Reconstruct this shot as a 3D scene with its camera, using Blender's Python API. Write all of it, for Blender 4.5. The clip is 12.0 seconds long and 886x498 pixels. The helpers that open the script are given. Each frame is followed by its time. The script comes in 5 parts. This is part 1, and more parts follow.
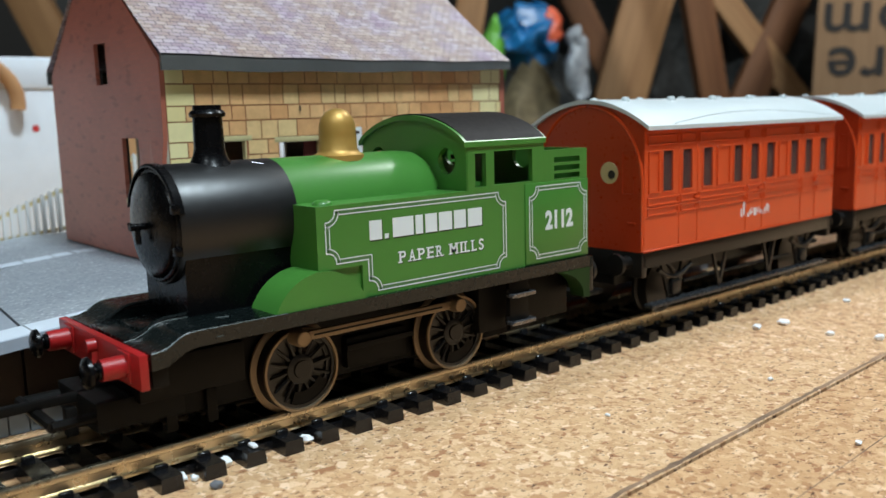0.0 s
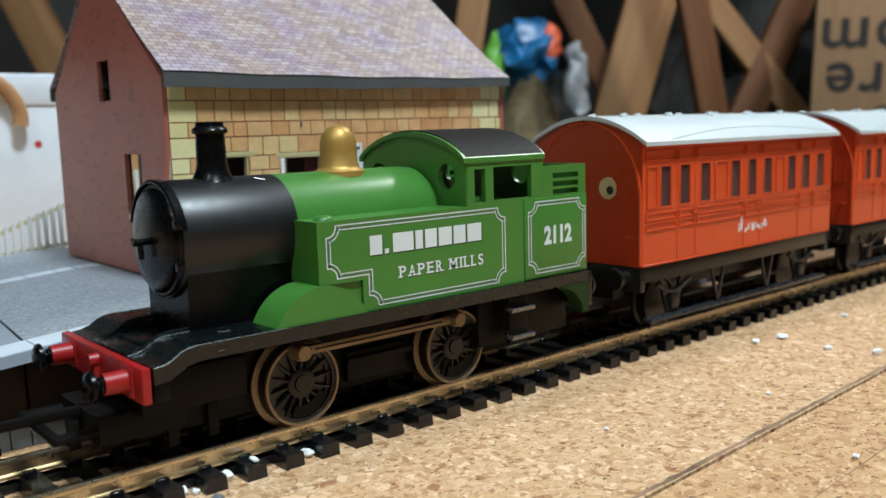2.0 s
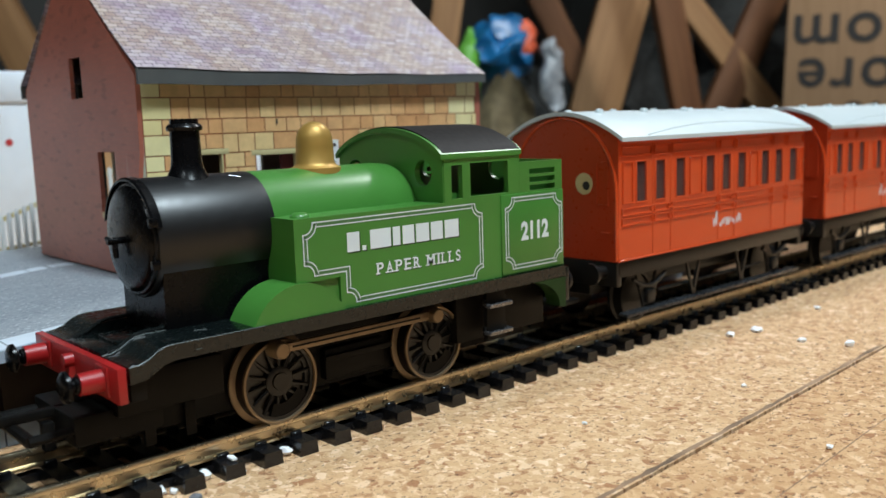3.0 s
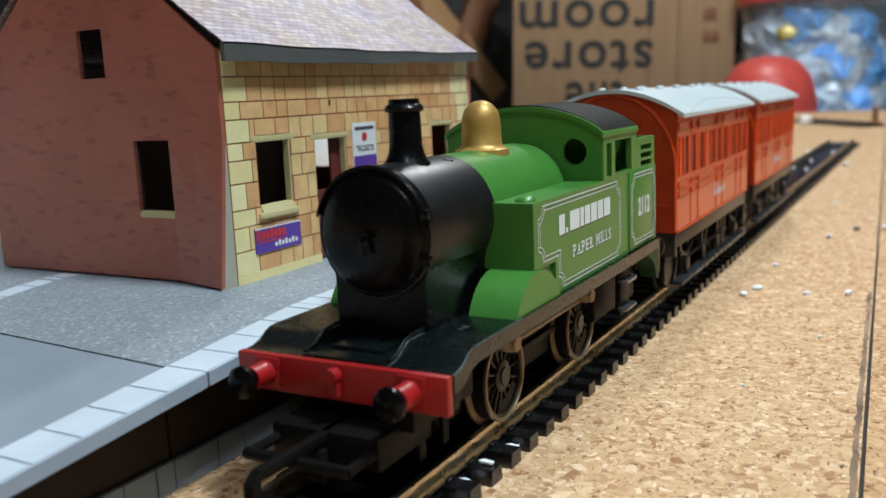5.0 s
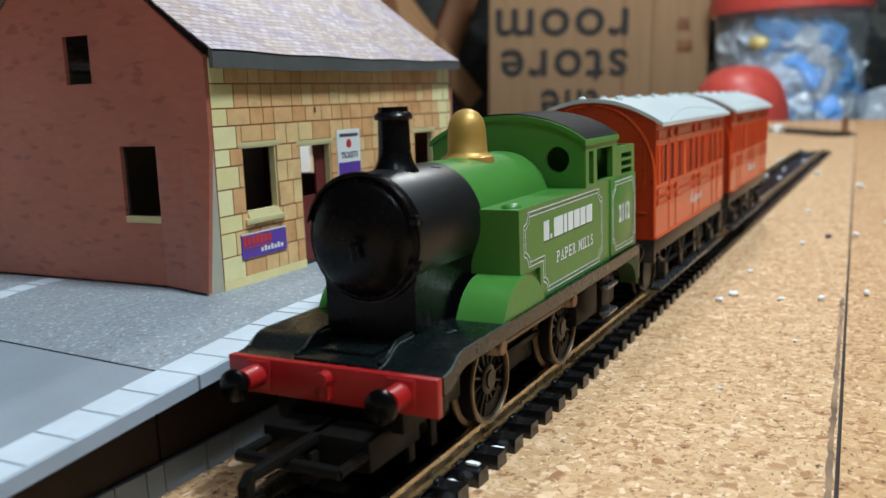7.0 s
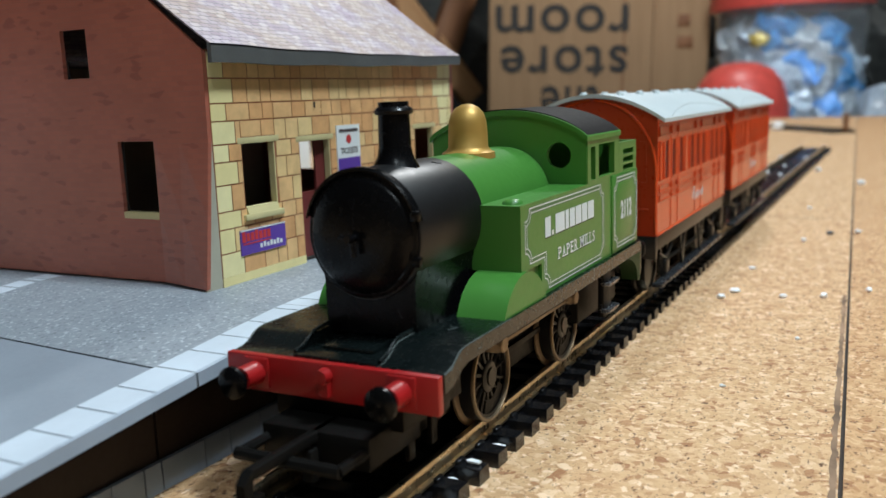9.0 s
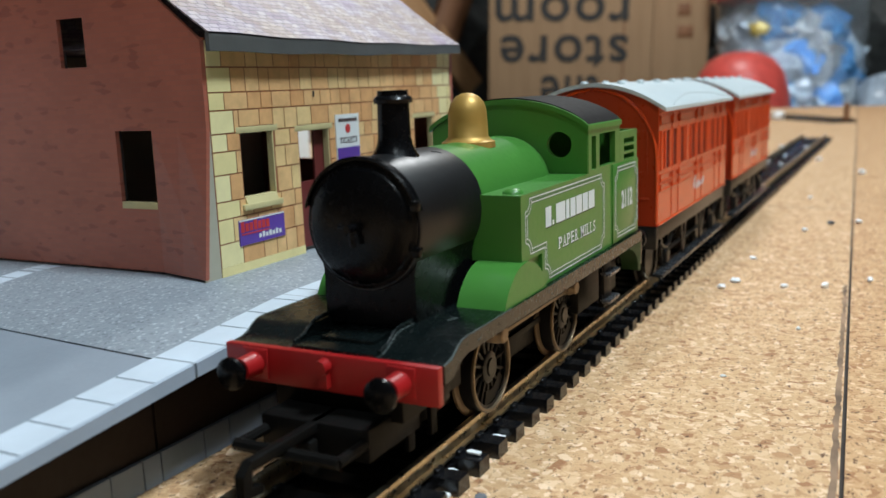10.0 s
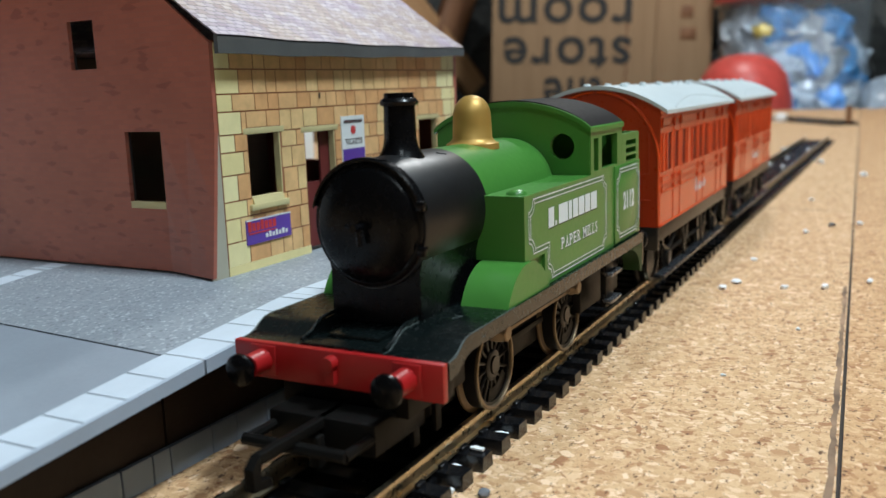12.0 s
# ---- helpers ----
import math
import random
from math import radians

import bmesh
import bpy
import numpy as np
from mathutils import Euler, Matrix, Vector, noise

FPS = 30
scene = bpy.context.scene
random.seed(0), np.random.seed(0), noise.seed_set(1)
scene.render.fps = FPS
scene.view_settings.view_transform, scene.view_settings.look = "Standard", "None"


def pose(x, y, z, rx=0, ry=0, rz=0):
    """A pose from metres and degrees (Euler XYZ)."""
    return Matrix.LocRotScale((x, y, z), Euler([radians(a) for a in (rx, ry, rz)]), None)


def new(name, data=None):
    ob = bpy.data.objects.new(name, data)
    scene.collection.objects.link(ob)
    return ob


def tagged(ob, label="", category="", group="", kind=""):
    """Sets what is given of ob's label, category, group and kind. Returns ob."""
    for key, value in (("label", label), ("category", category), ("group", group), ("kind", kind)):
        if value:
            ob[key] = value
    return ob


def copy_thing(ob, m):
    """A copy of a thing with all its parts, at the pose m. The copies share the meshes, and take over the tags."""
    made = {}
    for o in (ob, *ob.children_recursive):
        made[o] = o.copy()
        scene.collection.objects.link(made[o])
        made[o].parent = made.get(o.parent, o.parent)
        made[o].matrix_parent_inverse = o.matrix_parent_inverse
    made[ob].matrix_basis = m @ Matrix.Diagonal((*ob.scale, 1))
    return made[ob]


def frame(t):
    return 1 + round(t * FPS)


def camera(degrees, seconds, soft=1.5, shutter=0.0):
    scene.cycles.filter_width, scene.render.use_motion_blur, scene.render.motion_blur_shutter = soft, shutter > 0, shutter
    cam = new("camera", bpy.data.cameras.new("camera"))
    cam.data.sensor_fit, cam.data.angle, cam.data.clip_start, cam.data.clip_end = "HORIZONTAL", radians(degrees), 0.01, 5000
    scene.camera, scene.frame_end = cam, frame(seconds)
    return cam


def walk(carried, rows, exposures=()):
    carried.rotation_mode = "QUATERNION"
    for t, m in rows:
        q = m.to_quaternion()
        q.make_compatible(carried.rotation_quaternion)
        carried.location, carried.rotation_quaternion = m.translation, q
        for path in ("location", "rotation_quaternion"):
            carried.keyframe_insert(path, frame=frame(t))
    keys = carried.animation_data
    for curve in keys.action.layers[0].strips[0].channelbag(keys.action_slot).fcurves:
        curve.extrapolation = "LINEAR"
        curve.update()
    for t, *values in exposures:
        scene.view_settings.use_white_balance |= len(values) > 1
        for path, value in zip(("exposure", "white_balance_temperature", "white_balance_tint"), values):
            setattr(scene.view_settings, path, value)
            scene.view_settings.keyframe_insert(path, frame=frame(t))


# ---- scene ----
cam = camera(53.56, 12.0, shutter=0.15)
MM = 0.001

# seconds, eye in millimetres, yaw, pitch, roll in degrees
ROWS = [
    (0.0, -44.09, -130.19, 52.60, -40.556, -8.813, -1.612),
    (0.5, -44.42, -130.67, 52.78, -40.611, -8.495, -1.625),
    (1.0, -44.70, -131.00, 52.80, -40.588, -8.200, -1.644),
    (1.5, -44.92, -131.22, 52.79, -40.582, -7.951, -1.608),
    (2.0, -44.92, -131.23, 52.80, -40.582, -7.837, -1.629),
    (2.5, -44.98, -131.23, 52.81, -40.932, -7.925, -1.671),
    (3.0, -44.99, -131.18, 52.72, -42.093, -8.099, -1.859),
    (3.5, -44.94, -124.35, 52.37, -45.311, -8.891, -2.246),
    (3.6, -50.83, -115.45, 53.60, -46.795, -9.066, -2.309),
    (3.7, -55.63, -107.84, 55.22, -47.933, -8.848, -2.509),
    (5.3, -90.94, -65.12, 55.05, -61.872, -10.398, -2.334),
    (5.5, -90.60, -64.98, 55.02, -62.105, -10.485, -2.279),
    (6.0, -91.17, -65.22, 55.13, -62.277, -10.340, -2.184),
    (6.5, -92.00, -65.78, 55.33, -62.266, -9.947, -2.174),
    (7.0, -92.38, -66.06, 55.41, -62.265, -9.577, -2.164),
    (9.0, -91.35, -65.35, 55.15, -62.279, -9.800, -2.096),
    (9.5, -91.30, -65.36, 55.20, -62.266, -10.120, -2.141),
    (10.0, -90.64, -64.95, 55.01, -62.275, -10.452, -2.126),
    (10.5, -91.20, -65.29, 55.13, -62.331, -10.508, -2.026),
    (11.0, -90.02, -64.42, 54.72, -62.305, -10.832, -1.957),
    (11.5, -90.99, -64.67, 54.75, -62.217, -10.590, -1.938),
    (12.0, -92.90, -65.73, 55.20, -62.126, -10.361, -1.973),
]


def view(x, y, z, yaw, pitch, roll):
    return pose(x * MM, y * MM, z * MM, 90 + pitch, 0, yaw) @ pose(0, 0, 0, 0, 0, roll)


walk(cam, [(r[0], view(*r[1:])) for r in ROWS])
cam.data.dof.use_dof = True
cam.data.dof.focus_distance = 0.150
cam.data.dof.aperture_fstop = 30.0

# ---- light: one ceiling lamp in a loft at night, and two added fills ----
world = bpy.data.worlds.new("world")
scene.world = world
world.use_nodes = True
world.node_tree.nodes["Background"].inputs[0].default_value = (1.0, 0.85, 0.7, 1)
world.node_tree.nodes["Background"].inputs[1].default_value = 0.05
scene.view_settings.exposure = 0.0


def point_light(name, at, radius, watts, colour):
    data = bpy.data.lights.new(name, "POINT")
    data.shadow_soft_size, data.energy, data.color = radius, watts, colour
    ob = new(name, data)
    ob.location = at
    return ob


point_light("ceiling_lamp", (0.09, -0.50, 1.20), 0.10, 68.0, (0.80, 0.965, 1.06))
# two added point lights with no lamp behind them: gable side, loft background
point_light("gable_fill", (-0.72, -0.52, 1.15), 0.09, 15.0, (0.84, 0.965, 1.03))
point_light("background_fill", (1.25, 0.15, 1.25), 0.06, 34.0, (0.93, 0.97, 0.98))


# ---- materials ----
def nodes(name, rough=0.5, metal=0.0):
    m = bpy.data.materials.new(name)
    m.use_nodes = True
    nt = m.node_tree
    b = nt.nodes["Principled BSDF"]
    b.inputs["Roughness"].default_value, b.inputs["Metallic"].default_value = rough, metal
    return m, nt, b


def node(nt, kind, **values):
    n = nt.nodes.new(kind)
    for k, v in values.items():
        n.inputs[k].default_value = v
    return n


def ramp(nt, source, stops):
    r = nt.nodes.new("ShaderNodeValToRGB")
    while len(r.color_ramp.elements) < len(stops):
        r.color_ramp.elements.new(0.5)
    for e, (p, c) in zip(r.color_ramp.elements, stops):
        e.position, e.color = p, (*c, 1)
    nt.links.new(source, r.inputs[0])
    return r.outputs[0]


def mix(nt, kind, fac, a, b):
    m = nt.nodes.new("ShaderNodeMix")
    m.data_type, m.blend_type = "RGBA", kind
    for sock, v in ((m.inputs[0], fac), (m.inputs[6], a), (m.inputs[7], b)):
        if isinstance(v, (int, float)):
            sock.default_value = v
        elif isinstance(v, tuple):
            sock.default_value = (*v, 1)
        else:
            nt.links.new(v, sock)
    return m.outputs[2]


def bump(nt, b, height, strength, distance):
    n = node(nt, "ShaderNodeBump", Strength=strength, Distance=distance)
    nt.links.new(height, n.inputs["Height"])
    nt.links.new(n.outputs[0], b.inputs["Normal"])


def place(nt):
    return nt.nodes.new("ShaderNodeNewGeometry").outputs["Position"]


def scaled(nt, vector, s):
    n = nt.nodes.new("ShaderNodeVectorMath")
    n.operation = "MULTIPLY"
    n.inputs[1].default_value = s
    nt.links.new(vector, n.inputs[0])
    return n.outputs[0]


def noise_tex(nt, vector, scale, detail=4.0, rough=0.6):
    n = node(nt, "ShaderNodeTexNoise", Scale=scale, Detail=detail, Roughness=rough)
    nt.links.new(vector, n.inputs["Vector"])
    return n.outputs["Fac"]


def plain(name, colour, rough=0.45, metal=0.0, vary=0.12, grain=900.0, relief=0.06, scuff=0.0, coat=0.0, spec=0.5):
    """Painted or moulded surface with fine grain, faint blotches and, if asked, small scuffs."""
    m, nt, b = nodes(name, rough, metal)
    p = place(nt)
    big, fine = noise_tex(nt, p, 70.0), noise_tex(nt, p, grain, 3.0)
    lo, hi = tuple(c * (1 - vary) for c in colour), tuple(min(1, c * (1 + vary)) for c in colour)
    col = ramp(nt, big, [(0.3, lo), (0.7, hi)])
    if scuff:
        spots = ramp(nt, noise_tex(nt, p, 420.0, 6.0, 0.75), [(0.66, (0, 0, 0)), (0.74, (1, 1, 1))])
        n = nt.nodes.new("ShaderNodeMath")
        n.operation = "MULTIPLY"
        n.inputs[1].default_value = scuff
        nt.links.new(spots, n.inputs[0])
        col = mix(nt, "MIX", n.outputs[0], col, (0.5, 0.48, 0.45))
    nt.links.new(col, b.inputs["Base Color"])
    r = nt.nodes.new("ShaderNodeMapRange")
    r.inputs[3].default_value, r.inputs[4].default_value = max(0.02, rough - 0.09), min(1, rough + 0.09)
    nt.links.new(fine, r.inputs[0])
    nt.links.new(r.outputs[0], b.inputs["Roughness"])
    b.inputs["Coat Weight"].default_value = coat
    b.inputs["Specular IOR Level"].default_value = spec
    bump(nt, b, fine, relief, 0.0002)
    return m


def random_tint(name, stops, rough=0.7, relief=0.15, grain=700.0, blotch=0.25):
    """A colour of its own for every piece, with blotches and grain on it."""
    m, nt, b = nodes(name, rough)
    info = nt.nodes.new("ShaderNodeObjectInfo")
    col = ramp(nt, info.outputs["Random"], stops)
    p = place(nt)
    col = mix(nt, "MULTIPLY", blotch, col, ramp(nt, noise_tex(nt, p, 260.0, 5.0), [(0.3, (0.45, 0.42, 0.4)), (0.7, (1.0, 1.0, 1.0))]))
    nt.links.new(col, b.inputs["Base Color"])
    bump(nt, b, noise_tex(nt, p, grain), relief, 0.0002)
    return m


def cork_material(name, tint):
    """Pressed cork: flat chips of many tans, thin brown gaps, dark flecks."""
    m, nt, b = nodes(name, 0.78)
    p = place(nt)
    warp = node(nt, "ShaderNodeTexNoise", Scale=420.0, Detail=3.0)
    nt.links.new(p, warp.inputs["Vector"])
    q = nt.nodes.new("ShaderNodeVectorMath")
    q.operation = "MULTIPLY_ADD"
    q.inputs[1].default_value = (0.0026, 0.0026, 0.0)
    nt.links.new(warp.outputs["Color"], q.inputs[0])
    nt.links.new(p, q.inputs[2])
    tan = [(0.0, (0.35, 0.165, 0.070)), (0.10, (0.47, 0.262, 0.122)), (0.3, (0.58, 0.362, 0.180)), (0.65, (0.635, 0.413, 0.217)), (0.88, (0.70, 0.482, 0.275)), (1.0, (0.84, 0.63, 0.415))]
    col, high = None, None
    for s, cover in (((1300.0, 1150.0, 1.0), 0.0), ((640.0, 940.0, 1.0), 0.45), ((820.0, 500.0, 1.0), 0.62), ((400.0, 560.0, 1.0), 0.90)):
        flat = scaled(nt, q.outputs[0], s)
        v = node(nt, "ShaderNodeTexVoronoi", Scale=1.0)
        nt.links.new(flat, v.inputs["Vector"])
        sep = nt.nodes.new("ShaderNodeSeparateColor")
        nt.links.new(v.outputs["Color"], sep.inputs[0])
        chip = ramp(nt, sep.outputs[0], tan)
        if col is None:
            col, high = chip, sep.outputs[2]
            continue
        pick = ramp(nt, sep.outputs[1], [(cover, (0, 0, 0)), (cover + 0.01, (1, 1, 1))])
        e = node(nt, "ShaderNodeTexVoronoi", Scale=1.0)
        e.feature = "DISTANCE_TO_EDGE"
        nt.links.new(flat, e.inputs["Vector"])
        inside = ramp(nt, e.outputs["Distance"], [(0.03, (0, 0, 0)), (0.06, (1, 1, 1))])
        mask = mix(nt, "MULTIPLY", 1.0, pick, inside)
        col = mix(nt, "MIX", mask, col, chip)
        high = mix(nt, "MIX", mask, high, sep.outputs[2])
    fleck = ramp(nt, noise_tex(nt, scaled(nt, p, (0.8, 1.35, 1.0)), 680.0, 3.0, 0.66), [(0.352, (0.12, 0.05, 0.02)), (0.392, (1, 1, 1))])
    col = mix(nt, "MULTIPLY", 0.85, col, fleck)
    slit = ramp(nt, noise_tex(nt, scaled(nt, p, (0.9, 1.5, 1.0)), 1250.0, 2.0, 0.6), [(0.30, (0.10, 0.045, 0.02)), (0.335, (1, 1, 1))])
    col = mix(nt, "MULTIPLY", 0.8, col, slit)
    col = mix(nt, "MULTIPLY", 0.5, col, ramp(nt, noise_tex(nt, p, 22.0), [(0.25, (0.88, 0.84, 0.80)), (0.7, (1, 1, 1))]))
    col = mix(nt, "MULTIPLY", 1.0, col, tint)
    nt.links.new(col, b.inputs["Base Color"])
    h = nt.nodes.new("ShaderNodeMath")
    h.operation = "MULTIPLY_ADD"
    h.inputs[1].default_value = 0.8
    nt.links.new(high, h.inputs[0])
    nt.links.new(noise_tex(nt, p, 1100.0, 3.0, 0.65), h.inputs[2])
    bump(nt, b, h.outputs[0], 0.7, 0.0004)
    return m


def wood_material(name, dark, light, stretch=(2.0, 40.0, 40.0), rough=0.65):
    m, nt, b = nodes(name, rough)
    tc = nt.nodes.new("ShaderNodeTexCoord").outputs["Object"]
    v = scaled(nt, tc, stretch)
    g = noise_tex(nt, v, 1.5, 6.0, 0.65)
    nt.links.new(ramp(nt, g, [(0.3, dark), (0.7, light)]), b.inputs["Base Color"])
    bump(nt, b, g, 0.2, 0.001)
    return m


def roof_material():
    """Printed sheet of small scalloped tiles in lilac, grey and straw under a glossy film."""
    m, nt, b = nodes("printed_roof_tiles", 0.48)
    b.inputs["Specular IOR Level"].default_value = 0.28
    tc = nt.nodes.new("ShaderNodeTexCoord").outputs["UV"]
    br = node(nt, "ShaderNodeTexBrick", Scale=1.0)
    br.offset = 0.5
    br.inputs["Color1"].default_value, br.inputs["Color2"].default_value = (0.44, 0.385, 0.385, 1), (0.26, 0.190, 0.20, 1)
    br.inputs["Mortar"].default_value = (0.085, 0.066, 0.085, 1)
    br.inputs["Mortar Size"].default_value, br.inputs["Brick Width"].default_value, br.inputs["Row Height"].default_value = 0.11, 2.5, 1.55
    nt.links.new(tc, br.inputs["Vector"])
    patch = ramp(nt, noise_tex(nt, tc, 0.07, 5.0), [(0.30, (0.62, 0.46, 0.72)), (0.44, (0.86, 0.80, 0.88)), (0.56, (0.86, 0.72, 0.58)), (0.68, (0.98, 0.94, 0.93)), (0.8, (0.72, 0.54, 0.64))])
    col = mix(nt, "MULTIPLY", 0.8, br.outputs["Color"], patch)
    col = mix(nt, "ADD", 0.07, col, patch)
    nt.links.new(col, b.inputs["Base Color"])
    bump(nt, b, br.outputs["Fac"], -0.06, 0.0002)
    return m


def brick_print():
    """Red brick paper: faint courses and darker single bricks, at the size of the model."""
    m, nt, b = nodes("printed_red_brick", 0.42)
    p = place(nt)
    tc = nt.nodes.new("ShaderNodeTexCoord").outputs["UV"]
    br = node(nt, "ShaderNodeTexBrick", Scale=1.0)
    br.inputs["Color1"].default_value, br.inputs["Color2"].default_value = (0.44, 0.130, 0.083, 1), (0.39, 0.115, 0.074, 1)
    br.inputs["Mortar"].default_value = (0.38, 0.131, 0.091, 1)
    br.inputs["Mortar Size"].default_value, br.inputs["Brick Width"].default_value, br.inputs["Row Height"].default_value = 0.07, 2.6, 0.95
    br.inputs["Bias"].default_value = -0.2
    nt.links.new(tc, br.inputs["Vector"])
    spots = node(nt, "ShaderNodeTexVoronoi", Scale=1.0)
    nt.links.new(scaled(nt, tc, (0.38, 1.05, 1.0)), spots.inputs["Vector"])
    sep = nt.nodes.new("ShaderNodeSeparateColor")
    nt.links.new(spots.outputs["Color"], sep.inputs[0])
    col = mix(nt, "MULTIPLY", 0.6, br.outputs["Color"], ramp(nt, sep.outputs[0], [(0.05, (0.62, 0.56, 0.56)), (0.09, (1, 1, 1))]))
    col = mix(nt, "MULTIPLY", 0.5, col, ramp(nt, noise_tex(nt, p, 45.0), [(0.3, (0.72, 0.7, 0.7)), (0.7, (1, 1, 1))]))
    nt.links.new(col, b.inputs["Base Color"])
    bump(nt, b, noise_tex(nt, p, 500.0), 0.08, 0.0002)
    return m


def asphalt_material():
    m, nt, b = nodes("grey_platform_card", 0.5)
    p = place(nt)
    v = node(nt, "ShaderNodeTexVoronoi", Scale=2100.0)
    nt.links.new(p, v.inputs["Vector"])
    sep = nt.nodes.new("ShaderNodeSeparateColor")
    nt.links.new(v.outputs["Color"], sep.inputs[0])
    col = ramp(nt, sep.outputs[0], [(0.0, (0.15, 0.17, 0.195)), (0.12, (0.235, 0.26, 0.285)), (0.5, (0.255, 0.28, 0.305)), (0.88, (0.28, 0.305, 0.335)), (1.0, (0.47, 0.50, 0.54))])
    col = mix(nt, "MULTIPLY", 0.5, col, ramp(nt, noise_tex(nt, p, 60.0, 6.0), [(0.3, (0.74, 0.75, 0.78)), (0.7, (1, 1, 1))]))
    nt.links.new(col, b.inputs["Base Color"])
    bump(nt, b, noise_tex(nt, p, 900.0, 4.0), 0.25, 0.0002)
    return m


def glass_material(name, colour, rough=0.05, clear=0.85):
    m, nt, b = nodes(name, rough)
    b.inputs["Base Color"].default_value = (*colour, 1)
    b.inputs["Transmission Weight"].default_value = clear
    b.inputs["IOR"].default_value = 1.2
    return m


CORK = cork_material("cork", (1.03, 0.98, 0.99))
# front strip: warmer tone, and darkened for the light falling off there
CORKFRONT = cork_material("falloff_darkened_cork", (0.95, 0.85, 0.79))
GREEN = plain("green_paint", (0.052, 0.195, 0.031), 0.34, vary=0.06, relief=0.03)
BLACK = plain("satin_black_plastic", (0.0035, 0.0035, 0.004), 0.40, vary=0.2, relief=0.05, spec=0.58)
GLOSSBLACK = plain("glossy_black_plastic", (0.0025, 0.0025, 0.003), 0.26, vary=0.2, relief=0.03, spec=0.17)
FOOT = plain("black_footplate", (0.0035, 0.006, 0.006), 0.26, vary=0.2, relief=0.05, scuff=0.10, spec=0.5)
CHASSIS = plain("dusty_black_plastic", (0.0055, 0.005, 0.0045), 0.45, vary=0.3, relief=0.12, scuff=0.02, spec=0.13)
# pale colour for painted edge highlights, edge wear and chips
GLINTWEAR = plain("glint_and_wear_paint", (0.085, 0.105, 0.10), 0.4, vary=0.5, grain=700.0, relief=0.1)
RED = plain("red_paint", (0.32, 0.009, 0.010), 0.38, vary=0.06, relief=0.03)
GOLD = plain("gold_paint", (0.46, 0.27, 0.065), 0.44, 0.45, vary=0.08, relief=0.05)
BRASS = plain("worn_bronze", (0.22, 0.16, 0.10), 0.42, 0.6, vary=0.25, relief=0.1)
RAIL = plain("nickel_brass_rail", (0.62, 0.52, 0.36), 0.29, 1.0, vary=0.2, grain=600.0, relief=0.05)
STEEL = plain("dark_steel", (0.22, 0.22, 0.23), 0.26, 0.8, vary=0.2)
WHITE = plain("white_print", (0.68, 0.75, 0.78), 0.5, vary=0.05)
SHADE = plain("dark_green_print", (0.012, 0.03, 0.012), 0.5, vary=0.05)
GREYGREEN = plain("grey_green_print", (0.066, 0.165, 0.055), 0.5, vary=0.05)
ROOFTOP = plain("dark_cab_roof", (0.012, 0.010, 0.0095), 0.58, vary=0.2, relief=0.06, scuff=0.03, spec=0.14)
ORANGE = plain("orange_red_plastic", (0.60, 0.068, 0.014), 0.22, vary=0.05, relief=0.03, spec=0.42)
# the carriage orange, darkened for the ends that catch less light
ENDSHADE = plain("shaded_orange_plastic", (0.40, 0.040, 0.011), 0.3, vary=0.06, relief=0.03)
COACHROOF = plain("pale_grey_plastic", (0.55, 0.60, 0.61), 0.36, vary=0.04, relief=0.04)
SLEEPER = plain("black_sleeper_plastic", (0.007, 0.007, 0.008), 0.24, vary=0.3, relief=0.25)
UNDERFRAME = plain("black_underframe_plastic", (0.007, 0.0065, 0.006), 0.34, vary=0.3, relief=0.1, spec=0.4)
TREAD = plain("scuffed_grey_black_plastic", (0.022, 0.023, 0.025), 0.27, vary=0.4, relief=0.15, scuff=0.06)
DECK = asphalt_material()
PLAINDECK = plain("smooth_grey_card", (0.235, 0.262, 0.30), 0.5, vary=0.06, grain=1500.0, relief=0.1)
# pale card darkened for the shading on the rounded platform edge
LIP = plain("shaded_pale_card_edge", (0.35, 0.40, 0.47), 0.5, vary=0.08, relief=0.1)
WALLBLUE = plain("blue_grey_printed_blocks", (0.27, 0.35, 0.45), 0.6, vary=0.12, relief=0.1)
PALE = plain("pale_blue_grey_card", (0.51, 0.56, 0.62), 0.5, vary=0.08, relief=0.1)
# fills the board joint; also paints the shade under the platform edge
BROWN = plain("dark_joint_and_edge_shade", (0.030, 0.020, 0.015), 0.7, vary=0.3, relief=0.1)
BRICK = brick_print()
TILES = roof_material()
FASCIA = plain("grey_card_edge", (0.085, 0.087, 0.086), 0.5, vary=0.2, relief=0.1)
CREAM = plain("cream_card", (0.56, 0.47, 0.24), 0.6, vary=0.1, relief=0.1)
CARD = plain("raw_grey_card", (0.40, 0.37, 0.29), 0.8, vary=0.1, relief=0.1)
MORTAR = plain("brown_printed_joints", (0.30, 0.105, 0.045), 0.6, vary=0.1)
STONE = random_tint("printed_sandstone", [(0.0, (0.73, 0.37, 0.150)), (0.3, (0.81, 0.45, 0.195)), (0.7, (0.85, 0.52, 0.235)), (1.0, (0.87, 0.62, 0.29))], blotch=0.45)
QUOIN = random_tint("printed_yellow_quoin", [(0.0, (0.82, 0.68, 0.32)), (1.0, (0.87, 0.77, 0.42))], blotch=0.18)
MAROON = plain("maroon_print", (0.14, 0.022, 0.02), 0.5)
# near-black in place of the darkness inside the station
DARK = plain("painted_unlit_inside", (0.02, 0.017, 0.015), 0.9)
PURPLE = plain("purple_print", (0.11, 0.05, 0.32), 0.4)
POSTRED = plain("red_print", (0.55, 0.04, 0.04), 0.4)
PAPER = plain("white_paper", (0.72, 0.73, 0.72), 0.6, vary=0.04)
